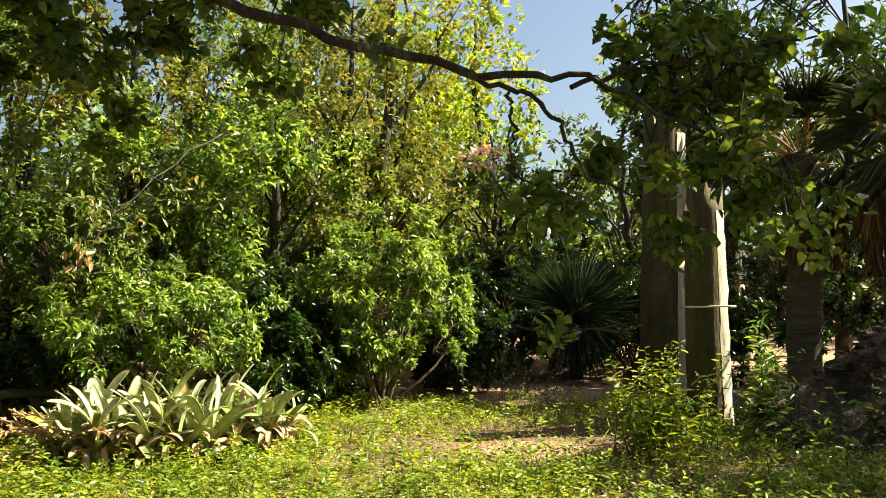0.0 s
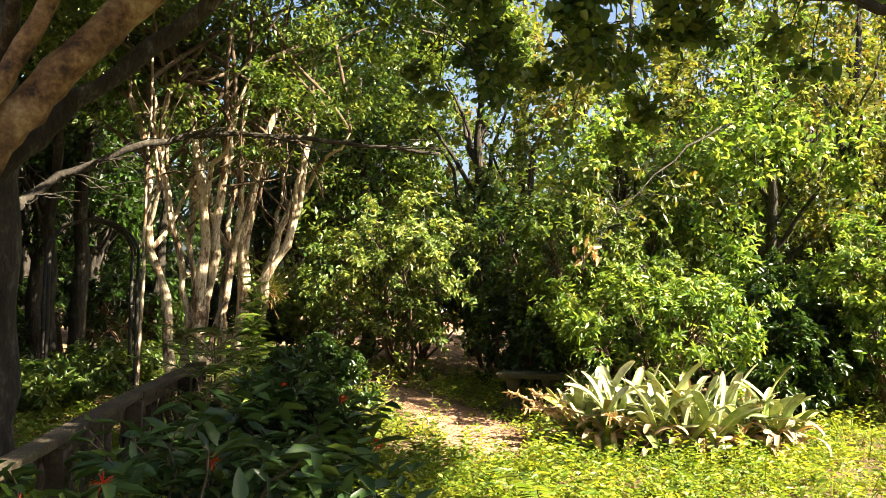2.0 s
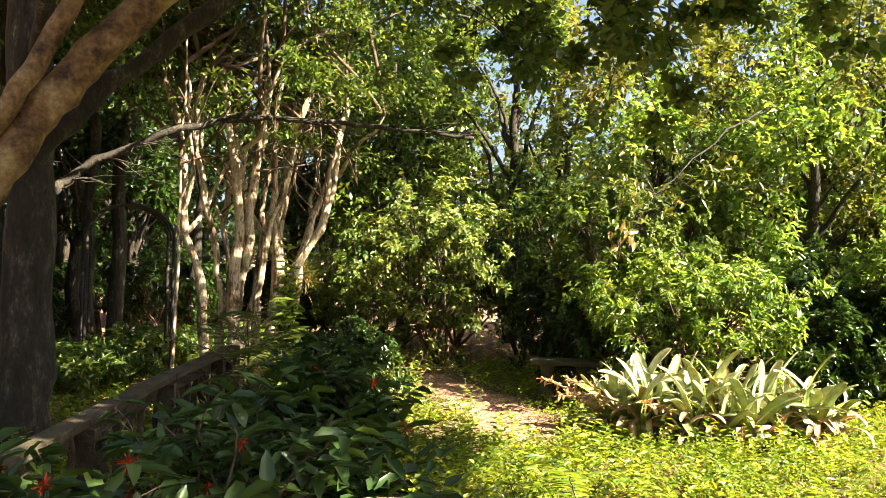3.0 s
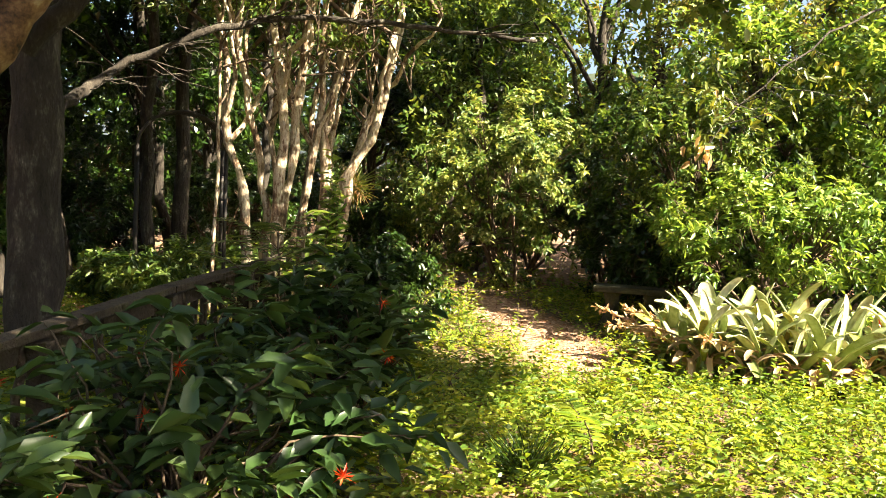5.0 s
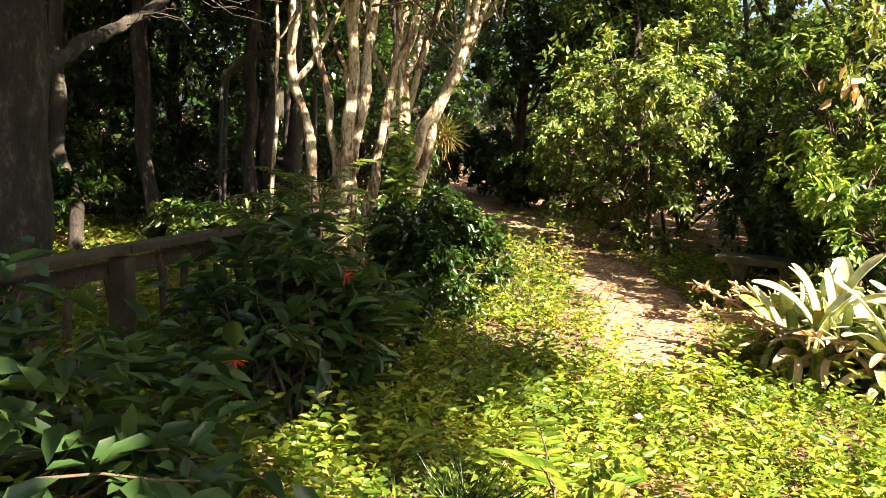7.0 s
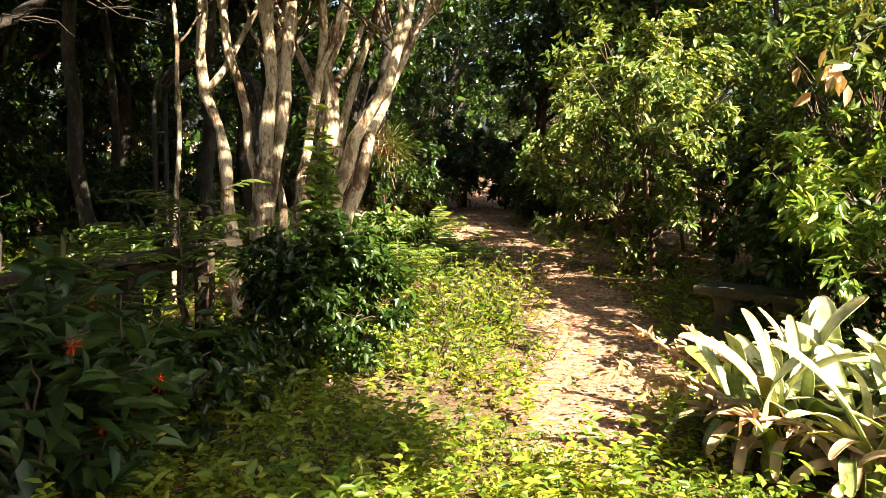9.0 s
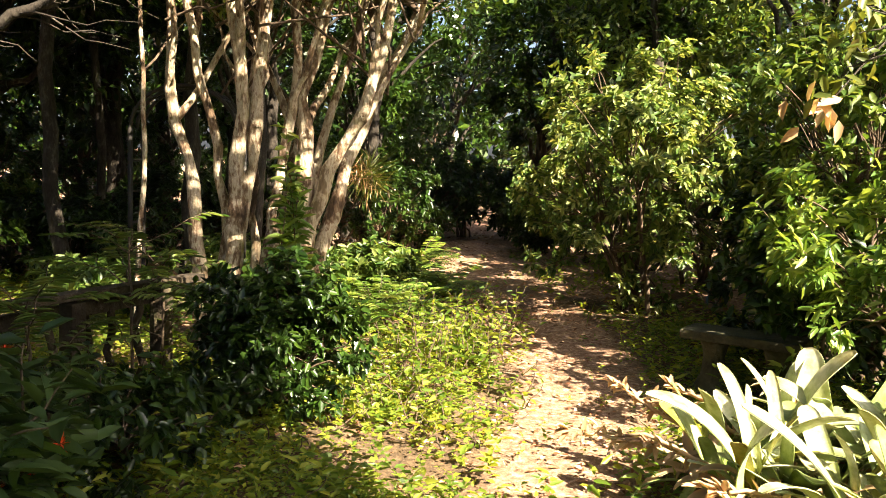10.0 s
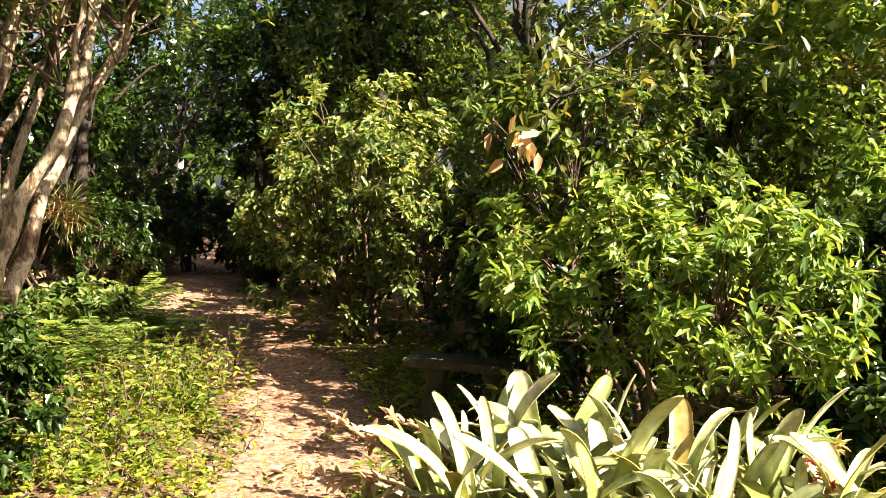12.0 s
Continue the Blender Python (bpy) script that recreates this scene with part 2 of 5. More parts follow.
class Geo:
    """Gathers tubes and leaves into one mesh."""

    def __init__(self):
        self.v, self.f, self.n = [], [], 0

    def add(self, verts, quads):
        self.v.append(np.asarray(verts, float).reshape(-1, 3))
        self.f.append(np.asarray(quads, int).reshape(-1, 4) + self.n)
        self.n += len(self.v[-1])

    def tube(self, pts, radii, sides=7, cap=True):
        pts = np.asarray(pts, float)
        radii = np.broadcast_to(np.asarray(radii, float), (len(pts),))
        d = unit(np.gradient(pts, axis=0))
        ref = np.array([0.31, 0.95, 0.02]) if abs(d[0][2]) > 0.7 else np.array([0.05, 0.1, 0.99])
        a = unit(np.cross(d, ref))
        b = np.cross(d, a)
        ang = np.arange(sides) * 2 * np.pi / sides
        ring = pts[:, None] + radii[:, None, None] * (np.cos(ang)[None, :, None] * a[:, None] + np.sin(ang)[None, :, None] * b[:, None])
        k = len(pts)
        i, j = np.meshgrid(np.arange(k - 1), np.arange(sides), indexing="ij")
        j2 = (j + 1) % sides
        quads = np.stack([i * sides + j, i * sides + j2, (i + 1) * sides + j2, (i + 1) * sides + j], -1).reshape(-1, 4)
        verts = ring.reshape(-1, 3)
        if cap:
            verts = np.vstack([verts, pts[-1] + d[-1] * radii[-1] * 0.4])
            top = (k - 1) * sides
            quads = np.vstack([quads, [[top + s, top + (s + 1) % sides, k * sides, k * sides] for s in range(sides)]])
        self.add(verts, quads)

    def leaves(self, p, d, up, length, width, droop=0.15, fold=0.12, simple=False):
        p, d = np.asarray(p, float), unit(np.asarray(d, float))
        n = len(p)
        length = np.broadcast_to(length, (n,))[:, None]
        width = np.broadcast_to(width, (n,))[:, None]
        s = unit(np.cross(d, np.broadcast_to(up, (n, 3))) + 1e-6)
        u = np.cross(s, d)
        if simple:
            v = np.stack([p, p + d * length * 0.42 + s * width * 0.5 + u * width * fold, p + d * length - u * length * droop, p + d * length * 0.42 - s * width * 0.5 + u * width * fold], 1)
            self.add(v, np.arange(n)[:, None] * 4 + [0, 1, 2, 3])
            return
        v = np.stack([
            p,
            p + d * length * 0.3 + s * width * 0.5 + u * width * fold,
            p + d * length * 0.7 + s * width * 0.36 + u * (width * fold - length * droop * 0.4),
            p + d * length - u * length * droop,
            p + d * length * 0.7 - s * width * 0.36 + u * (width * fold - length * droop * 0.4),
            p + d * length * 0.3 - s * width * 0.5 + u * width * fold], 1)
        base = np.arange(n)[:, None] * 6
        self.add(v, np.concatenate([base + [0, 1, 2, 3], base + [0, 3, 4, 5]]))

    def mesh(self, name, smooth=False):
        v, f = np.vstack(self.v), np.vstack(self.f)
        me = bpy.data.meshes.new(name)
        tri = f[:, 2] == f[:, 3]
        size = np.where(tri, 3, 4)
        keep = np.ones(f.shape, bool)
        keep[tri, 3] = False
        loops = f[keep]
        me.vertices.add(len(v))
        me.vertices.foreach_set("co", v.ravel())
        me.loops.add(len(loops))
        me.loops.foreach_set("vertex_index", loops.astype(np.int32))
        me.polygons.add(len(f))
        me.polygons.foreach_set("loop_start", np.concatenate([[0], np.cumsum(size)[:-1]]).astype(np.int32))
        me.update(calc_edges=True)
        me.validate()
        if smooth:
            me.polygons.foreach_set("use_smooth", np.ones(len(f), bool))
        return me


def part(name, geo, material, parent=None, label="", smooth=False):
    """A Geo or a bmesh as one mesh object, under its thing."""
    if isinstance(geo, Geo):
        me = geo.mesh(name, smooth)
    else:
        me = bpy.data.meshes.new(name)
        geo.to_mesh(me)
        geo.free()
        if smooth:
            me.polygons.foreach_set("use_smooth", np.ones(len(me.polygons), bool))
    me.materials.append(material)
    ob = new(name, me)
    ob.parent = parent
    return tagged(ob, label)


def thing(name, place, label, category, group="", kind=""):
    ob = new(name)
    ob.location = place
    ob.empty_display_size = 0.2
    return tagged(ob, label, category, group, kind)


def wander(a, b, k=8, amp=0.1, sag=0.0, r=rng):
    """A crooked line from a to b."""
    a, b = np.asarray(a, float), np.asarray(b, float)
    t = np.linspace(0, 1, k)[:, None]
    off = np.cumsum(r.normal(0, 1, (k, 3)), 0)
    off = off - off[:1] - t * (off[-1:] - off[:1])
    return a + (b - a) * t + off * amp / math.sqrt(k) + np.array([0, 0, 1]) * (sag * 4 * t * (1 - t))


def taper(a, b, k):
    return np.linspace(a, b, k)


def sprays(geo, ends, dirs, per, length, width, spread, droop=0.2, r=rng, simple=False, whorl=False):
    """Leaves set along short shoots, at the ends of which they stand in whorls."""
    n = len(ends)
    shoot = r.uniform(0.3, 1.0, (n, per, 1)) * spread
    p = ends[:, None] - dirs[:, None] * shoot + r.normal(0, spread * 0.16, (n, per, 3))
    side = r.normal(0, 1, (n, per, 3))
    if whorl:
        p = ends[:, None] - dirs[:, None] * r.uniform(0.0, 0.6, (n, per, 1)) * spread + r.normal(0, 0.01, (n, per, 3))
        side = unit(np.cross(side, np.repeat(dirs[:, None], per, 1))) * 1.5 + [0, 0, -0.25]
    d = unit(side * 0.75 + dirs[:, None] * 0.7 + [0, 0, -0.12])
    up = unit(r.normal(0, 0.45, (n, per, 3)) + [0.12, 0, 1])
    size = r.uniform(0.65, 1.2, (n * per,))
    geo.leaves(p.reshape(-1, 3), d.reshape(-1, 3), up.reshape(-1, 3), length * size, width * size, droop, 0.12, simple)


def crown_points(centre, radii, clumps, n, r=rng, low=-1.0):
    """Shoot ends and their directions, in uneven clumps over an egg-shaped crown."""
    c = unit(r.normal(0, 1, (clumps * 3, 3)))
    c = c[c[:, 2] > low][:clumps]
    c = c * r.uniform(0.45, 0.95, (len(c), 1))
    which = r.integers(0, len(c), n)
    size = r.uniform(0.13, 0.36, len(c))[which][:, None]
    q = unit(r.normal(0, 1, (n, 3))) * r.uniform(0.35, 1.0, (n, 1)) ** 0.5
    p = c[which] + q * size
    p = p * (1 + np.where(r.random((n, 1)) < 0.1, r.uniform(0.05, 0.3, (n, 1)), 0))
    return centre + p * radii, unit(q * 0.8 + p * 0.5 + [0, 0, 0.3]), centre + c * radii


def shrub(name, place, height, radii, material, label, shoots=700, per=7, leaf=(0.09, 0.035), clumps=26, stems=9, low=0.12, seed=1, category="shrub", spread=0.16, droop=0.25, bark=None):
    """Stems that fork into boughs; each bough ends in a loose spray of shoots with whorled leaves, with gaps between the sprays."""
    r = np.random.default_rng(seed)
    root = thing(name, (*place, 0), label, category)
    rx, ry = radii
    zc, rz = (height + low) / 2, (height - low) / 2
    size = np.array([rx, ry, rz])
    boughs = max(10, int(shoots / 6.2))
    c = unit(r.normal(0, 1, (boughs, 3)) + [0, 0, 0.25])
    tips = np.array([0, 0, zc]) + c * size * r.uniform(0.42, 1.08, (boughs, 1)) * (1 + 0.1 * np.sin(7 * c[:, :1] + 5 * c[:, 1:2]))
    tips[:, 2] = np.maximum(tips[:, 2], 0.1)
    per_bough = r.integers(6, 15, boughs)
    which = np.repeat(np.arange(boughs), per_bough)
    n = len(which)
    out = unit(c[which] * [1, 1, 0.55] + [0, 0, 0.45] + r.normal(0, 0.5, (n, 3)))
    reach = 0.12 + 0.09 * min(rx, 1.6)
    ends = tips[which] + out * r.uniform(0.25, 1.0, (n, 1)) * reach + r.normal(0, 0.025, (n, 3))
    ends[:, 2] = np.maximum(ends[:, 2], 0.06)
    g = Geo()
    sprays(g, ends, out, per, leaf[0] * 0.82, leaf[1] * 1.0, spread * 0.7, droop, r, False, True)
    tagged(part("foliage", g, material, root), kind="stuff")
    heads = tips[:stems]
    for h in heads:
        g = Geo()
        a = np.array([r.normal(0, 0.1 * rx), r.normal(0, 0.1 * ry), -0.02])
        g.tube(wander(a, h, 6, 0.08, 0.05, r), taper(0.016 + 0.006 * height, 0.004, 6), 5)
        part("stem", g, bark or BARK_TWIG, root)
    g = Geo()
    for k in range(boughs):
        h = heads[np.argmin(((heads - tips[k]) ** 2).sum(1))] * [0.6, 0.6, 0.75]
        g.tube(wander(h, tips[k], 5, 0.05, 0.03, r), taper(0.009, 0.004, 5), 4, False)
    for k in range(0, n, 2):
        g.tube(wander(tips[which[k]], ends[k], 3, 0.01, 0, r), taper(0.004, 0.002, 3), 3, False)
    tagged(part("twig_tangle", g, bark or BARK_TWIG, root), kind="stuff")
    return root


def tree(name, place, height, trunk_r, crown_r, crown_low, material, label, bark=None, shoots=1500, per=7, leaf=(0.13, 0.06), clumps=40, seed=1, lean=(0, 0), spread=0.3, droop=0.25, limbs=12):
    r = np.random.default_rng(seed)
    root = thing(name, (*place, 0), label, "tree")
    top = np.array([lean[0], lean[1], height])
    zc, rz = (height + crown_low) / 2, (height - crown_low) / 2 * 1.05
    mid = np.array([lean[0] * 0.7, lean[1] * 0.7, zc])
    ends, dirs, heads = crown_points(mid, np.array([crown_r, crown_r, rz]), clumps, shoots, r)
    g = Geo()
    stem = wander((0, 0, -0.05), top * [1, 1, 0.92], 12, 0.25, 0, r)
    g.tube(stem, taper(trunk_r, trunk_r * 0.2, 12), 10)
    part("trunk", g, bark or BARK_DARK, root, smooth=True)
    for h in heads[:limbs]:
        g = Geo()
        k = np.clip(int(11 * (h[2] / height) * 0.72), 1, 10)
        g.tube(wander(stem[k], h, 7, 0.2, 0.1, r), taper(trunk_r * 0.35, 0.012, 7), 6)
        part("limb", g, bark or BARK_DARK, root, smooth=True)
    g = Geo()
    sprays(g, ends, dirs, per, leaf[0], leaf[1] * 1.15, spread, droop, r, True)
    tagged(part("crown", g, material, root), kind="stuff")
    return root


def bevel_box(bm, size, at, turn=0.0, bevel=0.01, tilt=0.0):
    m = Matrix.Translation(at) @ Euler((0, tilt, turn)).to_matrix().to_4x4() @ Matrix.Diagonal((*size, 1))
    made = bmesh.ops.create_cube(bm, size=1, matrix=m)["verts"]
    edges = list({e for v in made for e in v.link_edges})
    bmesh.ops.bevel(bm, geom=edges, offset=bevel, segments=2, affect="EDGES", profile=0.6)


# ---- the ground ----
def build_ground():
    xs = np.concatenate([[-900, -200, -60], np.arange(-30, 16.01, 0.25), [40, 200, 900]])
    ys = np.concatenate([[-900, -200, -50], np.arange(-8, 30.01, 0.25), [60, 200, 900]])
    gx, gy = np.meshgrid(xs, ys, indexing="ij")
    gz = 0.025 * np.sin(gx * 2.3 + 1.7 * np.sin(gy * 1.1)) * np.cos(gy * 1.9) + 0.015 * np.sin(gx * 5.1) * np.sin(gy * 4.7)
    nx, ny = gx.shape
    i, j = np.meshgrid(np.arange(nx - 1), np.arange(ny - 1), indexing="ij")
    quads = np.stack([i * ny + j, (i + 1) * ny + j, (i + 1) * ny + j + 1, i * ny + j + 1], -1).reshape(-1, 4)
    g = Geo()
    g.add(np.stack([gx, gy, gz], -1), quads)
    ob = part("ground", g, ground_material(), smooth=True)
    bare = ob.data.attributes.new("bare", "FLOAT", "POINT")
    d = path_distance(gx, gy)
    value = np.clip(1.35 - d, 0, 1) * 0.75
    value = np.maximum(value, 0.45 * np.clip(np.maximum(-7.5 - gx, gy - 11.5), 0, 1))
    value = np.maximum(value, 0.5 * np.clip(((-1.4 * gx - 3.5) - gy) / 2.5, 0, 1) * np.clip(-4 - gx, 0, 1))
    value = np.maximum(value, np.clip(1 - np.hypot((gx - 0.9) / 1.6, (gy - 8.6) / 0.9), 0, 1) * 0.7)
    bare.data.foreach_set("value", value.ravel())
    tagged(ob, "uneven soil with brown leaf litter and moss", "ground", kind="structure")


build_ground()


def rise(x, y):
    return 0.025 * np.sin(x * 2.3 + 1.7 * np.sin(y * 1.1)) * np.cos(y * 1.9) + 0.015 * np.sin(x * 5.1) * np.sin(y * 4.7)


# ---- the crape myrtle clump ----
def crape_myrtle():
    r = np.random.default_rng(11)
    base = np.array([-7.2, 6.95, 0.0])
    root = thing("crape_myrtle", base, "multi-stemmed crape myrtle with pale mottled peeling bark", "tree")
    # foot, waist and head of each stem, with its radius
    stems = [((-0.2, -0.3), (-0.38, -0.42, 1.5), (-0.6, -0.72, 3.4), 0.062),
             ((-0.2, -0.15), (-0.28, -0.22, 1.6), (-0.38, -0.34, 3.6), 0.055),
             ((-0.05, -0.2), (-0.1, -0.14, 1.2), (-0.3, -0.2, 3.6), 0.075),
             ((0.0, -0.1), (-0.05, -0.02, 1.45), (0.2, 0.0, 3.5), 0.075),
             ((0.05, 0.1), (0.0, 0.2, 1.5), (0.1, 0.32, 3.6), 0.06),
             ((0.15, 0.15), (0.1, 0.35, 1.5), (0.2, 0.72, 3.5), 0.075),
             ((0.2, 0.2), (0.2, 0.5, 1.45), (0.4, 1.1, 3.3), 0.066),
             ((0.22, 0.26), (0.05, 0.72, 1.5), (0.0, 1.55, 3.3), 0.062),
             ((-0.1, 0.2), (-0.2, 0.6, 1.6), (-0.3, 1.25, 3.6), 0.045),
             ((-0.3, 0.0), (-0.45, 0.1, 1.6), (-0.6, 0.3, 3.6), 0.05),
             ((-0.15, 0.1), (-0.25, 0.4, 1.6), (-0.4, 0.8, 3.6), 0.045)]
    tips = []
    for foot, waist, head, rad in stems:
        a = np.array([*foot, -0.03])
        pts = np.vstack([wander(a, waist, 8, 0.09, 0, r)[:-1], wander(waist, head, 8, 0.12, 0, r)])
        k = len(pts)
        rad_line = taper(rad * 0.95, rad * 0.48, k) * (1 + 0.15 * r.normal(size=k))
        rad_line[0] *= 1.35
        g = Geo()
        g.tube(pts, rad_line, 12)
        for _ in range(2):
            s = pts[r.integers(8, 12)]
            tip = s + [r.normal(0, 0.4), r.normal(0, 0.4) + 0.2, r.uniform(0.7, 1.4)]
            g.tube(wander(s, tip, 7, 0.1, 0, r), taper(rad * 0.5, rad * 0.22, 7), 8)
            tips.append(tip)
        part("stem", g, BARK_CRAPE, root, smooth=True)
        tips.append(pts[-1])
    g, leaves = Geo(), Geo()
    # high crown out of view, widened to shade the woods behind
    ends, dirs, heads = crown_points(np.array([-1.5, 0.7, 5.4]), np.array([3.6, 3.6, 1.8]), 70, 4600, r)
    for h in heads:
        t = tips[r.integers(0, len(tips))]
        g = Geo()
        g.tube(wander(t, h, 8, 0.12, 0.1, r), taper(0.026, 0.006, 8), 6)
        part("limb", g, BARK_TWIG, root, smooth=True)
    sprays(leaves, ends, dirs, 7, 0.1, 0.055, 0.25, 0.2, r, True)
    ends, dirs, heads = crown_points(np.array([0.0, 0.5, 3.3]), np.array([1.5, 2.3, 0.8]), 34, 420, r)
    sprays(leaves, ends, dirs, 6, 0.08, 0.036, 0.2, 0.2, r)
    more, way, _ = crown_points(np.array([-0.7, 0.0, 4.0]), np.array([1.7, 2.7, 1.0]), 44, 1900, r)
    sprays(leaves, more, way, 7, 0.075, 0.034, 0.22, 0.2, r, True)
    more, way, _ = crown_points(np.array([1.0, 1.0, 3.9]), np.array([1.3, 1.6, 0.8]), 40, 380, r)
    sprays(leaves, more, way, 7, 0.075, 0.034, 0.22, 0.2, r, True)
    for h in heads:
        t = tips[r.integers(0, len(tips))] * [0.8, 0.8, 0.75]
        g = Geo()
        g.tube(wander(t, h, 6, 0.12, 0, r), taper(0.012, 0.003, 6), 5)
        part("limb", g, BARK_TWIG, root, smooth=True)
    tagged(part("crown", leaves, LEAF_MID, root), kind="stuff")


crape_myrtle()


# ---- the big tree whose branches hang over the walk ----
def big_tree():
    r = np.random.default_rng(5)
    root = thing("shade_tree", (-6.2, 3.55, 0), "large dark-barked tree with lichen and spreading limbs", "tree")
    o = np.array([-6.2, 3.55, 0])

    def limb(name, pts, radii, mat, sides=10):
        g = Geo()
        pts = np.asarray(pts, float)
        t = np.linspace(0, len(pts) - 1, len(pts) * 5)
        fine = np.stack([np.interp(t, np.arange(len(pts)), pts[:, k]) for k in range(3)], 1)
        for _ in range(4):
            fine[1:-1] = (fine[:-2] + 2 * fine[1:-1] + fine[2:]) / 4
        fine += r.normal(0, 0.012, fine.shape)
        g.tube(fine - o, np.interp(t, [0, len(pts) - 1], radii) * (1 + 0.05 * r.normal(size=len(t))), sides)
        part(name, g, mat, root, smooth=True)
        return fine

    limb("trunk", [(-6.3, 3.8, -0.05), (-6.34, 3.84, 1.4), (-6.4, 3.85, 3), (-6.4, 3.7, 5.5), (-6.2, 3.5, 8)], (0.2, 0.13), BARK_DARK, 14)
    limb("limb", [(-6.0, 2.75, 1.0), (-5.74, 3.09, 1.85), (-5.58, 3.36, 2.42), (-5.38, 3.65, 2.91), (-5.11, 4.16, 3.55), (-4.4, 4.6, 4.8)], (0.15, 0.1), BARK_ORANGE, 12)
    limb("limb", [(-5.8, 2.85, 1.75), (-5.6, 3.14, 2.39), (-5.36, 3.5, 3.21), (-5.2, 3.7, 4.6)], (0.08, 0.055), BARK_ORANGE, 10)
    limb("limb", [(-5.85, 3.5, 2.2), (-5.55, 3.93, 2.76), (-5.01, 4.56, 3.52), (-4.2, 5.2, 4.6)], (0.08, 0.05), BARK_DARK, 10)
    low = limb("limb", [(-6.4, 3.85, 1.6), (-7.2, 4.4, 1.9), (-7.74, 4.99, 2.21), (-7.62, 5.5, 2.59), (-7.0, 6.46, 3.04), (-6.14, 7.56, 3.02), (-5.23, 8.34, 2.95)], (0.06, 0.018), BARK_DARK, 8)
    limb("limb", [(-6.3, 3.8, 3.0), (-4.5, 3.0, 4.3), (-2.4, 3.2, 4.6), (-1.65, 3.9, 3.4), (-1.22, 4.0, 2.97), (-0.5, 4.1, 2.76), (0.18, 4.1, 2.58), (0.62, 4.1, 2.6), (1.05, 4.1, 2.42), (1.7, 4.3, 2.12)], (0.05, 0.006), BARK_DARK, 8)
    limb("limb", [(0.16, 4.1, 2.56), (0.42, 4.12, 2.52), (0.57, 4.1, 2.35), (0.66, 4.1, 2.12), (0.9, 4.15, 2.02)], (0.014, 0.006), BARK_DARK, 6)
    limb("limb", [(0.3, 4.1, 2.52), (0.34, 4.1, 2.38), (0.32, 4.1, 2.22)], (0.011, 0.004), BARK_DARK, 6)
    limb("limb", [(0.62, 4.1, 2.55), (0.9, 4.2, 2.66), (1.4, 4.3, 2.75), (2.2, 4.5, 2.95)], (0.014, 0.005), BARK_DARK, 6)
    twigs, leaves = Geo(), Geo()
    # fine bare twigs on the low limb
    for _ in range(46):
        a = low[r.integers(10, len(low))]
        b = a + [r.normal(0.25, 0.35), r.normal(0.3, 0.35), r.normal(-0.02, 0.2)]
        twigs.tube(wander(a - o, b - o, 6, 0.08, 0, r), taper(0.009, 0.002, 6), 4)
    # hanging leafy sprays
    sites = [((1.25, 4.3, 2.25), (0.75, 0.5, 0.5), 170), ((1.9, 4.6, 2.75), (0.8, 0.5, 0.45), 220), ((0.55, 4.3, 1.95), (0.35, 0.3, 0.22), 30), ((1.15, 4.3, 2.8), (0.5, 0.4, 0.22), 80),
             ((-0.9, 4.6, 2.95), (0.9, 0.5, 0.35), 130), ((-2.0, 4.4, 3.1), (0.9, 0.6, 0.42), 170), ((1.75, 4.4, 1.95), (0.45, 0.4, 0.3), 60), ((0.62, 4.6, 1.35), (0.16, 0.12, 0.05), 10),
             ((-2.3, 5.2, 2.75), (0.6, 0.5, 0.45), 110), ((-3.3, 5.4, 3.0), (0.7, 0.6, 0.4), 120)]
    for c, rad, n in sites:
        ends, dirs, heads = crown_points(np.array(c) - o, np.array(rad), 12, n, r)
        sprays(leaves, ends, unit(dirs + [0.2, 0, -0.3]), 6, 0.07, 0.054, 0.2, 0.2, r)
        for h in heads:
            twigs.tube(wander(np.array(c) - o + [r.normal(0, 0.15), 0, rad[2]], h, 5, 0.05, 0, r), taper(0.006, 0.002, 5), 4)
    tagged(part("leafy_spray", leaves, LEAF_MID, root), kind="stuff")
    tagged(part("twig_tangle", twigs, BARK_DARK, root), kind="stuff")
    # unseen high crown, its clumps added over the walk and beyond for shade
    crown = Geo()
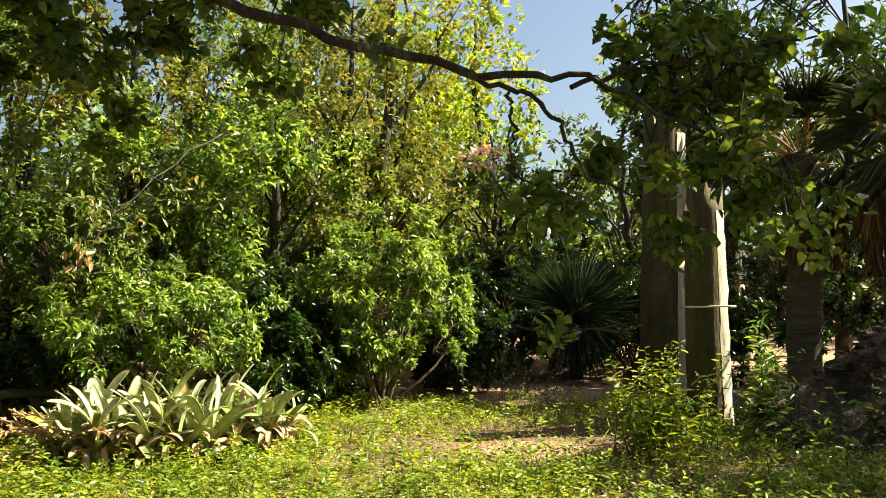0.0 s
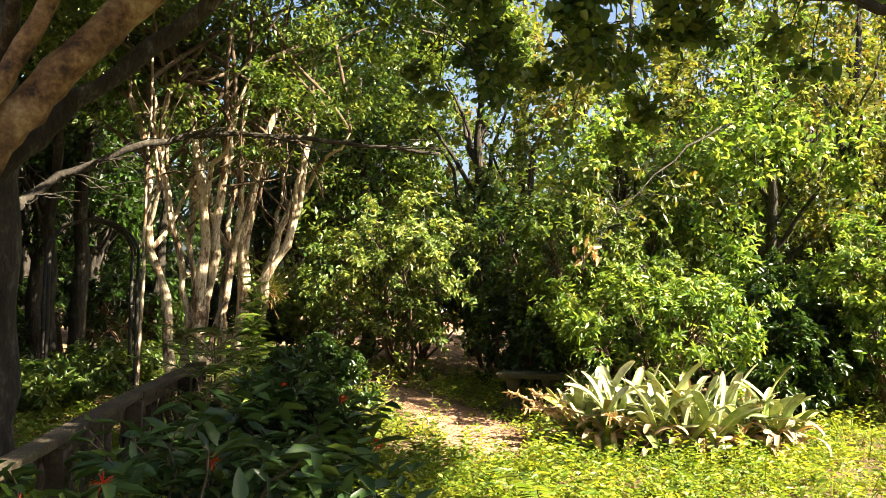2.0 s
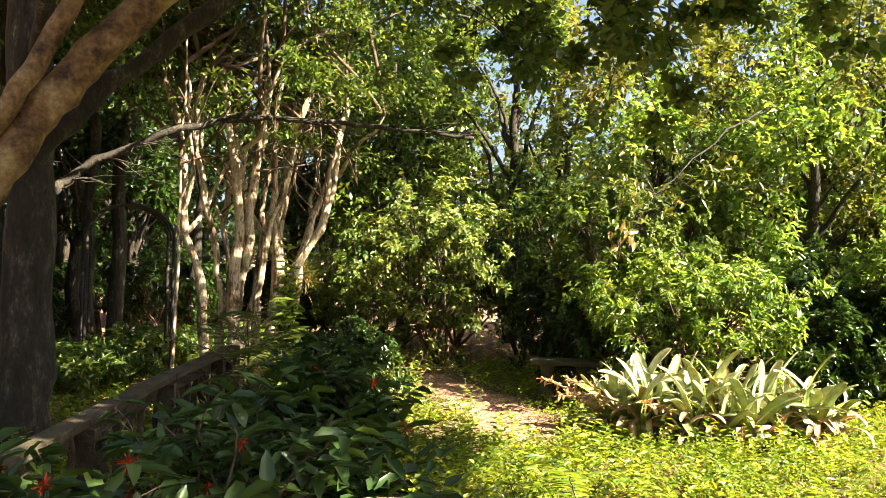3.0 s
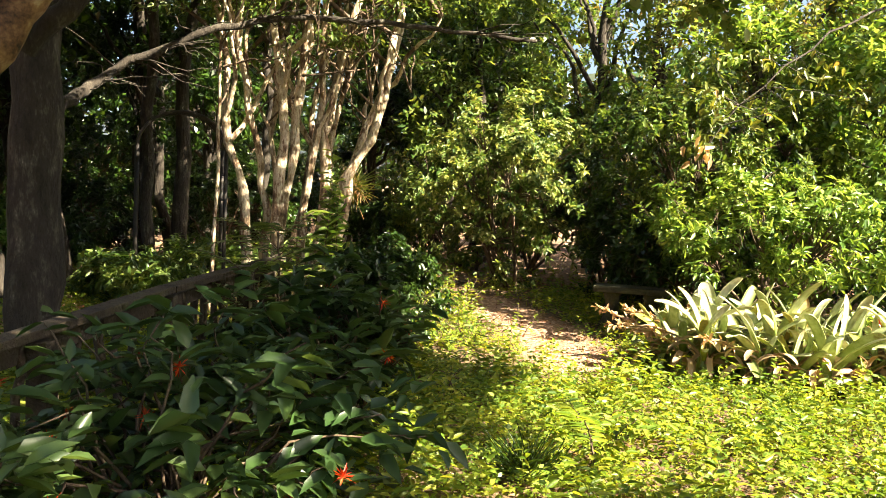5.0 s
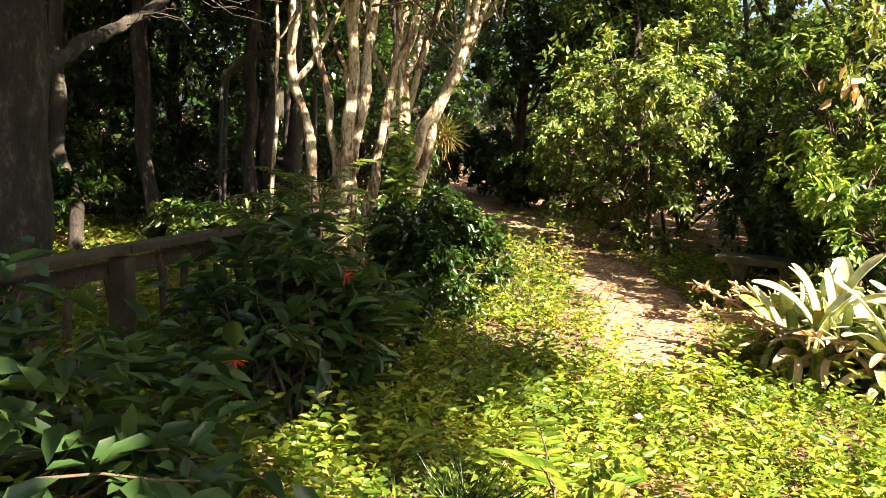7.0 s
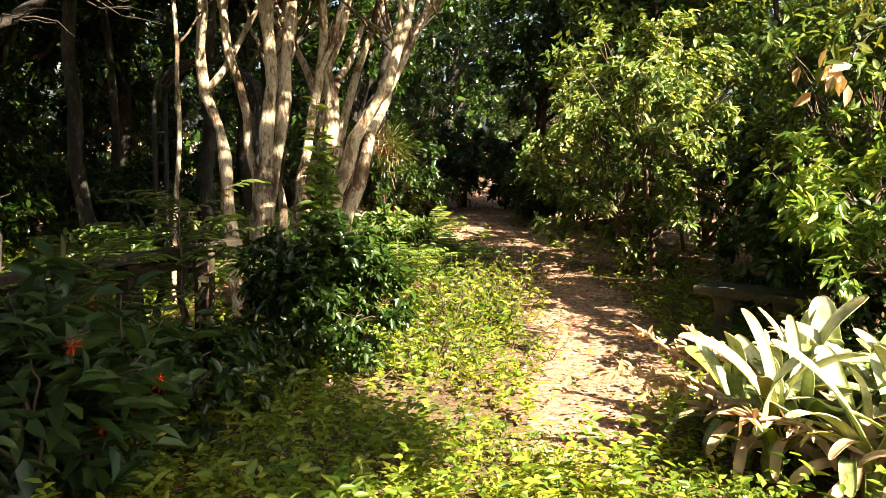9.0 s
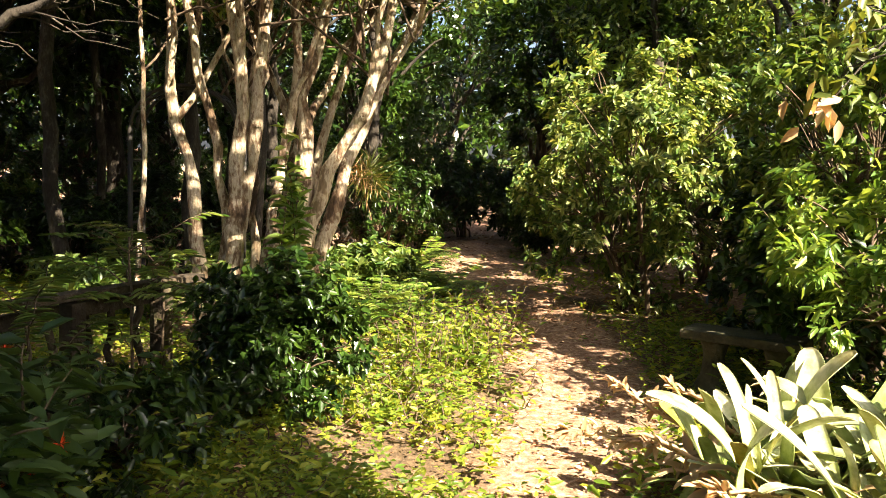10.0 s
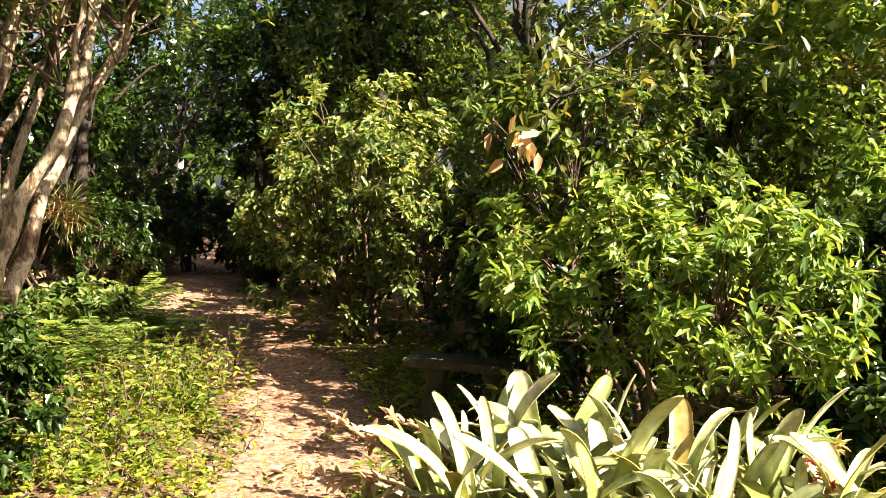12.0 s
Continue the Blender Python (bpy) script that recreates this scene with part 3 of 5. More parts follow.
    for c, rad, n in [((-3.6, 1.8, 5.6), (2.2, 2.2, 1.1), 500), ((0.6, 1.0, 5.2), (2.2, 2.0, 1.0), 600), ((-6.6, 3.6, 5.8), (2.8, 2.3, 1.7), 1700), ((-9.5, 5.0, 6.2), (2.6, 2.6, 1.6), 2000),
                      ((1.7, 3.9, 5.1), (1.8, 1.5, 0.9), 1500), ((1.1, 6.3, 5.3), (1.1, 0.9, 0.6), 1300), ((0.8, 7.1, 5.3), (1.0, 0.55, 0.5), 900), ((-3.4, 3.2, 4.7), (1.6, 1.6, 0.7), 1500), ((-1.6, 3.1, 4.9), (1.6, 1.3, 0.6), 1200), ((-9.0, 4.4, 5.2), (2.5, 2.5, 0.9), 2200), ((-11.6, 7.6, 5.8), (2.6, 2.6, 1.1), 1500), ((-12.4, 3.4, 5.6), (2.6, 2.4, 1.1), 2000), ((-2.4, 10.7, 6.0), (1.0, 0.6, 0.5), 700), ((-8.2, 13.9, 6.2), (1.8, 1.0, 0.8), 1400), ((-2.5, 4.5, 5.7), (1.5, 1.1, 0.8), 1500), ((-7.6, 6.2, 7.4), (2.2, 2.0, 1.0), 1500), ((-0.9, 11.5, 6.0), (1.2, 0.6, 0.5), 300), ((-5.6, 9.7, 6.6), (2.2, 1.6, 0.9), 1500), ((-0.6, 4.9, 5.2), (2.0, 1.35, 0.8), 1700), ((-2.9, 5.6, 5.3), (1.6, 1.15, 0.7), 1200), ((-2.4, 8.0, 5.4), (2.0, 0.7, 0.5), 170), ((2.1, 5.4, 6.6), (2.0, 1.5, 0.7), 1400), ((0.4, 6.8, 6.5), (1.5, 0.9, 0.6), 1050), ((-0.4, 6.15, 5.3), (1.7, 1.25, 0.7), 1700), ((-5.0, 8.4, 7.6), (1.9, 2.0, 0.9), 1600), ((-5.0, 5.0, 7.4), (1.8, 1.6, 0.8), 900), ((-2.2, 6.4, 5.3), (1.3, 0.7, 0.6), 700), ((4.4, 4.9, 5.2), (1.5, 1.2, 0.8), 1100)]:
        ends, dirs, heads = crown_points(np.array(c) - o, np.array(rad), 30, n, r)
        sprays(crown, ends, dirs, 7, 0.12, 0.075, 0.3, 0.2, r, True)
        for h in heads[:12]:
            g = Geo()
            g.tube(wander(np.array([-4.5, 3.0, 4.3] if c[0] > -6 else [-6.4, 3.7, 4.6]) - o, h, 8, 0.3, 0.2, r), taper(0.05, 0.01, 8), 6)
            part("limb", g, BARK_DARK, root, smooth=True)
    tagged(part("crown", crown, LEAF_MID, root), kind="stuff")


big_tree()

# ---- shrubs ----
shrub("green_shrub", (-3.25, 9.75), 1.68, (1.35, 0.98), LEAF_BRIGHT, "bright green shrub with lance-shaped leaves behind the bromeliads", 820, 8, (0.115, 0.036), 30, 12, 0.25, 21)
shrub("leaning_shrub", (-7.7, 11.4), 2.75, (1.35, 1.25), LEAF_PALE, "tall leafy green shrub leaning over the path", 1050, 9, (0.115, 0.044), 40, 14, 0.15, 22)
shrub("pinnate_shrub", (-0.8, 11.4), 2.5, (1.15, 1.0), LEAF_BRIGHT, "sunlit feathery green shrub at the edge of the woods", 900, 10, (0.11, 0.036), 34, 12, 0.12, 23)
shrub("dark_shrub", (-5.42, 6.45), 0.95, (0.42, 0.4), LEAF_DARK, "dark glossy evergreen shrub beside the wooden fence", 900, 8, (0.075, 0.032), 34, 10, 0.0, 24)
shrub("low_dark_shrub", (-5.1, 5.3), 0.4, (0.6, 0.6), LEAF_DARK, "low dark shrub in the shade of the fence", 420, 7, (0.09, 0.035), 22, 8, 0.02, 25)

shrub("overhanging_shrub", (-4.35, 10.4), 2.75, (1.05, 0.95), LEAF_MID, "twiggy shrub hanging over the bench", 700, 7, (0.1, 0.04), 28, 10, 1.0, 26)
# dark shrub added here to keep the sun off the bench
shrub("undergrowth_shrub", (-4.2, 9.85), 1.3, (0.7, 0.55), LEAF_DARK, "shade-darkened undergrowth shrub beside the bench", 380, 7, (0.1, 0.045), 16, 7, 0.05, 27)


def fire_bush(place, wide, height, seed):
    r = np.random.default_rng(seed)
    root = thing("fire_bush", (*place, 0), "bush with large green leaves, shade in their colour, and red flower clusters", "shrub")
    leaves, stems, flowers = Geo(), Geo(), []
    for i in range(120):
        a = r.uniform(0, 2 * np.pi)
        reach = r.uniform(0.15, 1.05)
        tip = np.array([math.cos(a) * reach * wide * 0.85, math.sin(a) * reach * wide, height * r.uniform(0.2, 1.05) * (1.1 - 0.4 * reach)])
        pts = wander((r.normal(0, 0.12), r.normal(0, 0.15), -0.02), tip, 9, 0.1, 0.12, r)
        if i < 70:
            stems.tube(pts, taper(0.011, 0.003, 9), 5)
        k = 11
        p = pts[r.integers(5, 9, k)] + r.normal(0, 0.03, (k, 3))
        d = unit(r.normal(0, 1, (k, 3)) * [1, 1, 0.35] + unit(tip) * 0.5 + [0, 0, -0.15])
        size = r.uniform(0.6, 1.2, k)
        leaves.leaves(p, d, unit(r.normal(0, 0.35, (k, 3)) + [0, 0, 1]), 0.15 * size, 0.062 * size, 0.3)
        if i % 11 == 0:
            flowers.append(pts[-1])
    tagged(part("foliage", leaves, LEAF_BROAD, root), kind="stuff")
    tagged(part("stem_tangle", stems, BARK_TWIG, root), kind="stuff")
    for f in flowers:
        g = Geo()
        k = 22
        d = unit(r.normal(0, 1, (k, 3)) + [0, 0, 0.5])
        g.leaves(np.repeat(f[None], k, 0), d, np.array([0, 0.3, 1]), r.uniform(0.03, 0.06, k), 0.009, 0.1)
        part("flower_head", g, PETAL_RED, root, "red tubular flowers")


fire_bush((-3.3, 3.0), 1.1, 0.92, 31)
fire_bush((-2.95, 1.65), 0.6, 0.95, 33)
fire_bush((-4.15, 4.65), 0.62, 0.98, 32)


# ---- bromeliads ----
def strap_leaf(length, width, arch, r):
    """A thick, channelled strap leaf with a rounded tip, arching outward along +x."""
    k, c = 13, 5
    g = Geo()
    t = 1 - (1 - np.linspace(0, 1, k)) ** 1.5
    ang = radians(78) - arch * t ** 1.5
    x = np.concatenate([[0], np.cumsum(np.cos(ang[:-1]) * np.diff(t))]) * length
    z = np.concatenate([[0], np.cumsum(np.sin(ang[:-1]) * np.diff(t))]) * length
    w = width * (0.72 + 0.28 * np.minimum(t / 0.5, 1)) * np.sqrt(np.clip(1 - np.clip((t - 0.82) / 0.185, 0, 1) ** 2, 0.02, 1))
    s = np.linspace(-0.5, 0.5, c)
    nx, nz = -np.sin(ang), np.cos(ang)
    layers = []
    for lift in (0.0, 0.004):
        cup = (s[None] ** 2) * w[:, None] * 0.7 * (1 - 0.6 * t[:, None]) + lift
        layers.append(np.stack([x[:, None] + nx[:, None] * cup, s[None] * w[:, None], z[:, None] + nz[:, None] * cup], -1))
    i, j = np.meshgrid(np.arange(k - 1), np.arange(c - 1), indexing="ij")
    q = np.stack([i * c + j, i * c + j + 1, (i + 1) * c + j + 1, (i + 1) * c + j], -1).reshape(-1, 4)
    n = k * c
    rim = [[a, b, b + n, a + n] for a, b in [(m * c, (m + 1) * c) for m in range(k - 1)] + [((m + 1) * c + c - 1, m * c + c - 1) for m in range(k - 1)] + [(n - c + m, n - c + m + 1) for m in range(c - 1)]]
    g.add(np.concatenate([v.reshape(-1, 3) for v in layers]), np.vstack([q[:, ::-1], q + n, rim]))
    return g


def bromeliads():
    r = np.random.default_rng(41)
    meshes = []
    for m in range(10):
        me = strap_leaf(0.45 + 0.03 * m, 0.085 + 0.009 * (m % 4), radians(14 + 8 * (m * 7 % 10)), r).mesh("leaf", True)
        me.materials.append(BROMELIAD)
        meshes.append(me)
    dead = strap_leaf(0.5, 0.05, radians(150), r).mesh("dead_leaf", True)
    dead.materials.append(SPIKE_DRY)

    def spike(root, at, tip, mat, label, count, length):
        g = Geo()
        pts = wander(at, tip, 7, 0.04, 0.05, r)
        g.tube(pts, taper(0.011, 0.008, 7), 6)
        k = count
        p = pts[-1] + (pts[-1] - pts[-4]) * r.uniform(-1.0, 0.5, (k, 1))
        d = unit(unit(pts[-1] - pts[-3]) * 0.7 + r.normal(0, 0.55, (k, 3)))
        g.leaves(p, d, np.array([0.2, 0.1, 1]), length * r.uniform(0.6, 1.2, k), length * 0.36, 0.0, 0.3)
        part("flower_spike", g, mat, root, label)

    sites = []
    while len(sites) < 34:
        u, v = r.uniform(-1, 1, 2)
        x, y = -2.5 + 0.98 * u + 0.15 * v, 8.1 + 0.6 * v + 0.2 * u
        if u * u + v * v < 1 and all(math.hypot(x - a, y - b) > 0.17 for a, b in sites):
            sites.append((x, y))
    for i, (x, y) in enumerate(sites):
        root = thing("bromeliad", (x, y, 0.0), "silvery green bromeliad with arching strap leaves in a sunlit clump", "bromeliad", "bromeliad clump")
        n = int(r.integers(9, 14))
        turn = r.uniform(0, 6.28)
        out = math.atan2(y - 8.1, x + 2.5)
        for k in range(n):
            ob = new("leaf", meshes[(k * 3 + i) % 10])
            ob.parent = root
            s = r.uniform(0.55, 1.15)
            ob.matrix_basis = Matrix.Translation((0, 0, 0.1 + 0.1 * r.random())) @ Euler((r.normal(0, 0.3), r.normal(0.3, 0.42), turn + k * 2.4 + r.normal(0, 0.2))).to_matrix().to_4x4() @ Matrix.Diagonal((s, s * r.uniform(0.6, 1.15), s, 1))
        g = Geo()
        g.tube([(0, 0, -0.03), (0, 0, 0.08), (0, 0, 0.22)], (0.03, 0.05, 0.04), 8)
        part("leaf_base", g, BROMELIAD, root)
        for k in range(11 if x > -2.3 else 6):
            ob = new("dead_leaf", dead)
            ob.parent = root
            ob.matrix_basis = Matrix.Translation((0, 0, 0.06)) @ Euler((r.normal(0, 0.3), r.normal(0.2, 0.35), r.uniform(0, 6.28))).to_matrix().to_4x4()
        if i == 11:
            spike(root, (0, 0, 0.2), (r.normal(0, 0.1), -0.05, 0.5), SPIKE_RED, "red flower spike", 46, 0.055)
        elif x < -2.95 or i in (6, 15, 23):
            a = out + r.normal(0, 0.3)
            spike(root, (0, 0, 0.2), (0.5 * math.cos(a), 0.5 * math.sin(a) - 0.05, 0.42), SPIKE_DRY, "dry tan flower spike", 46, 0.075)


bromeliads()


# ---- concrete bench ----
def bench():
    root = thing("garden_bench", (-4.75, 9.35, 0), "low mossy concrete bench, deep shade in its colour", "bench")
    root.rotation_euler = (0, 0, radians(25))
    bm = bmesh.new()
    bevel_box(bm, (0.8, 0.34, 0.065), (0.2, 0, 0.44), 0, 0.02)
    part("seat", bm, CONCRETE, root)
    for x in (0.0, 0.42):
        g = Geo()
        z = np.array([0.0, 0.04, 0.07, 0.16, 0.28, 0.36, 0.405])
        g.tube(np.stack([z * 0 + x, z * 0, z], 1), (0.14, 0.14, 0.125, 0.085, 0.07, 0.09, 0.11), 14)
        part("leg", g, CONCRETE, root, smooth=True)


bench()


# ---- wooden fence ----
def fence():
    r = np.random.default_rng(51)
    a, b = np.array([-3.3, 1.55]), np.array([-6.62, 6.27])
    along = (b - a) / np.linalg.norm(b - a)
    turn = math.atan2(along[1], along[0])
    total = np.linalg.norm(b - a)
    root = thing("wooden_fence", (*a, 0), "low weathered mossy wooden rail fence, shade in its colour, with crooked pickets", "fence")
    root.rotation_euler = (0, 0, turn)
    for x in (0.2, 1.6, 3.1, 4.76, 5.5):
        bm = bmesh.new()
        h = 0.66 + 0.03 * r.random()
        bevel_box(bm, (0.105, 0.105, h + 0.05), (x, 0.0, h / 2 - 0.025), r.normal(0, 0.06), 0.008, r.normal(0, 0.015))
        part("post", bm, WOOD_OLD, root)
    for x0, x1 in ((-0.1, 3.1), (3.11, total + 0.1)):
        bm = bmesh.new()
        bevel_box(bm, (x1 - x0, 0.115, 0.045), ((x0 + x1) / 2, 0, 0.715), 0, 0.008, r.normal(0, 0.006))
        part("top_rail", bm, WOOD_OLD, root)
        bm = bmesh.new()
        bevel_box(bm, (x1 - x0, 0.04, 0.09), ((x0 + x1) / 2, 0.075, 0.61), 0, 0.006)
        part("side_rail", bm, WOOD_OLD, root)
    x = 0.3
    while x < total - 0.1:
        g = Geo()
        g.tube(wander((x + r.normal(0, 0.05), 0.06, -0.03), (x + r.normal(0, 0.05), 0.075, 0.65), 7, 0.05, 0, r), 0.02 + 0.01 * r.random(), 6)
        part("picket", g, WOOD_OLD, root, smooth=True)
        x += r.uniform(0.14, 0.3)


fence()


# ---- iron arbour ----
def arbour():
    root = thing("garden_arbour", (-9.3, 7.0, 0), "tall narrow black iron garden arbour with an arched top", "arbour")
    root.rotation_euler = (0, 0, radians(60))
    for x in (-0.5, 0.5):
        for y in (-0.2, 0.2):
            g = Geo()
            g.tube([(x, y, -0.05), (x, y, 0.9), (x, y, 1.75)], 0.024, 8)
            part("upright", g, METAL, root)
        for z in (0.25, 0.55, 0.85, 1.15, 1.45):
            g = Geo()
            g.tube([(x, -0.2, z), (x, 0, z), (x, 0.2, z)], 0.011, 6)
            part("rung", g, METAL, root)
    for y in (-0.2, 0.0, 0.2):
        g = Geo()
        a = np.linspace(math.pi, 0, 15)
        g.tube(np.stack([0.5 * np.cos(a), a * 0 + y, 1.75 + 0.42 * np.sin(a)], 1), 0.018, 7)
        part("arch", g, METAL, root)
    for k in range(1, 8):
        a = math.pi * k / 8
        g = Geo()
        g.tube([(0.5 * math.cos(a), -0.2, 1.75 + 0.42 * math.sin(a)), (0.5 * math.cos(a), 0, 1.755 + 0.42 * math.sin(a)), (0.5 * math.cos(a), 0.2, 1.75 + 0.42 * math.sin(a))], 0.011, 6)
        part("rung", g, METAL, root)


arbour()


# ---- dead trunks at the clearing's far side ----
def dead_trunk(place, height, radius, label, seed, lean=0.0, jag=0.25):
    r = np.random.default_rng(seed)
    root = thing("dead_trunk", (*place, 0), label, "tree trunk")
    sides, k = 22, 16
    z = np.linspace(-0.05, height, k)
    ang = np.arange(sides) * 2 * np.pi / sides
    wob = 1 + 0.05 * np.sin(3 * ang + 1) + 0.03 * np.sin(7 * ang)
    rad = radius * (1.12 - 0.18 * z / height)
    ring = np.stack([rad[:, None] * wob * np.cos(ang) + lean * z[:, None] / height, rad[:, None] * wob * np.sin(ang), np.repeat(z[:, None], sides, 1)], -1)
    ring += r.normal(0, 0.006, ring.shape)
    ring[-1, :, 2] += jag * r.uniform(-1, 1, sides)
    inner = ring[-1] * [0.75, 0.75, 1] - [0, 0, 0.25]
    verts = np.vstack([ring.reshape(-1, 3), inner, [[lean, 0, height - 0.4]]])
    i, j = np.meshgrid(np.arange(k), np.arange(sides), indexing="ij")
    j2 = (j + 1) % sides
    q = np.stack([i * sides + j, i * sides + j2, (i + 1) * sides + j2, (i + 1) * sides + j], -1).reshape(-1, 4)
    c = (k + 1) * sides
    q = np.vstack([q, [[k * sides + s, k * sides + (s + 1) % sides, c, c] for s in range(sides)]])
    g = Geo()
    g.add(verts, q)
    part("trunk", g, WOOD_STUB, root, smooth=True)
    # pale strip along the sun's side: the lit rim put into the colour
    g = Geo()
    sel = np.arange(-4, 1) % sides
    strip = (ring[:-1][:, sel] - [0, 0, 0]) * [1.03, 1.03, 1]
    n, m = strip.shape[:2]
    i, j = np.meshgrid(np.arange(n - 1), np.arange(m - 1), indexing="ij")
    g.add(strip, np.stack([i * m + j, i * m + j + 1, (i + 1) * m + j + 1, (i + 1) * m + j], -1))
    part("sunlit_strip", g, WOOD_PALE, root, "pale strip with the trunk's sunlight in its colour", True)
    return root


stub = dead_trunk((2.98, 9.85), 2.6, 0.22, "broken dead trunk with its sunlit side in pale colour", 61, -0.05, 0.3)
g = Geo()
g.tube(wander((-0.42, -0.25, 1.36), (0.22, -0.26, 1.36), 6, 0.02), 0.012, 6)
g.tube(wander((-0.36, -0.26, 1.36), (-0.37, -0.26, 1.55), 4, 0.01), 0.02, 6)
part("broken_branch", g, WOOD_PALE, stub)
dead_trunk((3.25, 13.0), 4.1, 0.31, "tall dead trunk with its sunlit side in pale colour", 62, 0.05, 0.3)


# ---- palms ----
def fan(g, base, d, size, r, blades=26, spread=2.6):
    d = unit(np.asarray(d, float))
    side = unit(np.cross(d, [0.05, 0.02, 1.0]))
    a = np.linspace(-spread / 2, spread / 2, blades)
    dirs = np.cos(a)[:, None] * d + np.sin(a)[:, None] * side + [0, 0, -0.15] + r.normal(0, 0.06, (blades, 3))
    g.leaves(np.repeat(np.asarray(base)[None], blades, 0), dirs, np.cross(side, d), size * r.uniform(0.7, 1.1, blades) * (1 - 0.25 * np.abs(a) / spread), 0.032, r.uniform(0.15, 0.45), 0.3)


def palm(place, height, seed, label):
    r = np.random.default_rng(seed)
    root = thing("fan_palm", (*place, 0), label, "palm tree")
    g = Geo()
    pts = wander((0, 0, -0.05), (0, 0, height), 24, 0.06, 0, r)
    g.tube(pts, 0.24 * (1 + 0.05 * (np.arange(24) % 2)), 12)
    part("trunk", g, BARK_PALM, root, smooth=True)
    green, dry, stalk = Geo(), Geo(), Geo()
    for i in range(34):
        a, e = r.uniform(0, 6.28), r.uniform(-0.6, 1.2)
        d = np.array([math.cos(a) * math.cos(e), math.sin(a) * math.cos(e), math.sin(e)])
        b = np.array([0, 0, height]) + d * r.uniform(0.6, 1.0)
        stalk.tube(wander((0, 0, height - 0.1), b, 5, 0.04, 0.05, r), taper(0.018, 0.01, 5), 5)
        fan(green, b, d, 0.85, r)
    for i in range(14):
        a = r.uniform(0, 6.28)
        d = np.array([math.cos(a) * 0.5, math.sin(a) * 0.5, -1])
        b = np.array([math.cos(a) * 0.4, math.sin(a) * 0.4, height - r.uniform(0.1, 1.0)])
        fan(dry, b, d, 0.8, r, 16, 1.0)
    part("fronds", green, LEAF_GREY, root)
    part("dead_fronds", dry, LEAF_DRY, root, "hanging dry brown fronds")
    part("stalk_tangle", stalk, LEAF_DRY, root)


palm((5.3, 12.9), 3.5, 71, "fan palm with a skirt of dry fronds")
palm((6.2, 11.8), 3.3, 72, "fan palm with hanging dead fronds beside the mound")


def yucca():
    r = np.random.default_rng(75)
    root = thing("spiky_yucca", (2.2, 14.6, 0), "dark blue-green spiky yucca with stiff radiating leaves", "plant")
    g = Geo()
    k = 900
    d = unit(r.normal(0, 1, (k, 3)) + [0, 0, -0.05])
    g.leaves(np.array([0, 0, 1.15]) + d * 0.08, d, np.array([0.1, 0.1, 1]), r.uniform(0.85, 1.2, k), 0.022, 0.05, 0.2)
    part("leaves", g, LEAF_YUCCA, root)
    g = Geo()
    g.tube([(0, 0, -0.05), (0.02, 0, 0.5), (0, 0, 1.15)], (0.12, 0.1, 0.09), 8)
    part("trunk", g, BARK_DARK, root)


yucca()


# ---- dug mound with stones ----
def mound():
    r = np.random.default_rng(81)
    n = 48
    u, v = np.meshgrid(np.linspace(-1, 1, n), np.linspace(-1, 1, n), indexing="ij")
    d = np.hypot(u, v)
    z = np.clip(1 - d ** 1.6, -0.02, 1) * 0.85
    rough = np.array([[noise.fractal(Vector((a * 3.2, b * 3.2, 4)), 0.8, 2.1, 5) for b in v[0]] for a in u[:, 0]])
    z = z + rough * 0.55 * np.clip(1.1 - d, 0, 1) - 0.04
    g = Geo()
    i, j = np.meshgrid(np.arange(n - 1), np.arange(n - 1), indexing="ij")
    g.add(np.stack([u * 1.6, v * 1.5, z], -1), np.stack([i * n + j, (i + 1) * n + j, (i + 1) * n + j + 1, i * n + j + 1], -1))
    ob = part("earth_mound", g, EARTH, None, "", False)
    ob.location = (4.7, 9.35, 0)
    tagged(ob, "heap of dug brown earth with clods", "earth mound")
    for k in range(60):
        a, q = r.uniform(0, 6.28), r.uniform(0.1, 0.85)
        x, y = math.cos(a) * q, math.sin(a) * q
        iu, iv = int((x + 1) / 2 * (n - 1)), int((y + 1) / 2 * (n - 1))
        bm = bmesh.new()
        bmesh.ops.create_icosphere(bm, subdivisions=2, radius=r.uniform(0.04, 0.2))
        for w in bm.verts:
            w.co *= 1 + 0.55 * noise.noise(w.co * 9 + Vector((k * 3.1, 0, 0)))
        ob = part("earth_clod", bm, EARTH)
        ob.scale = (1, r.uniform(0.7, 1.1), r.uniform(0.55, 0.85))
        ob.location = (4.7 + 1.6 * x, 9.35 + 1.5 * y, z[iu, iv] + 0.03)
        tagged(ob, "rough clod of earth on the mound", "clod", "clods on the mound")


mound()


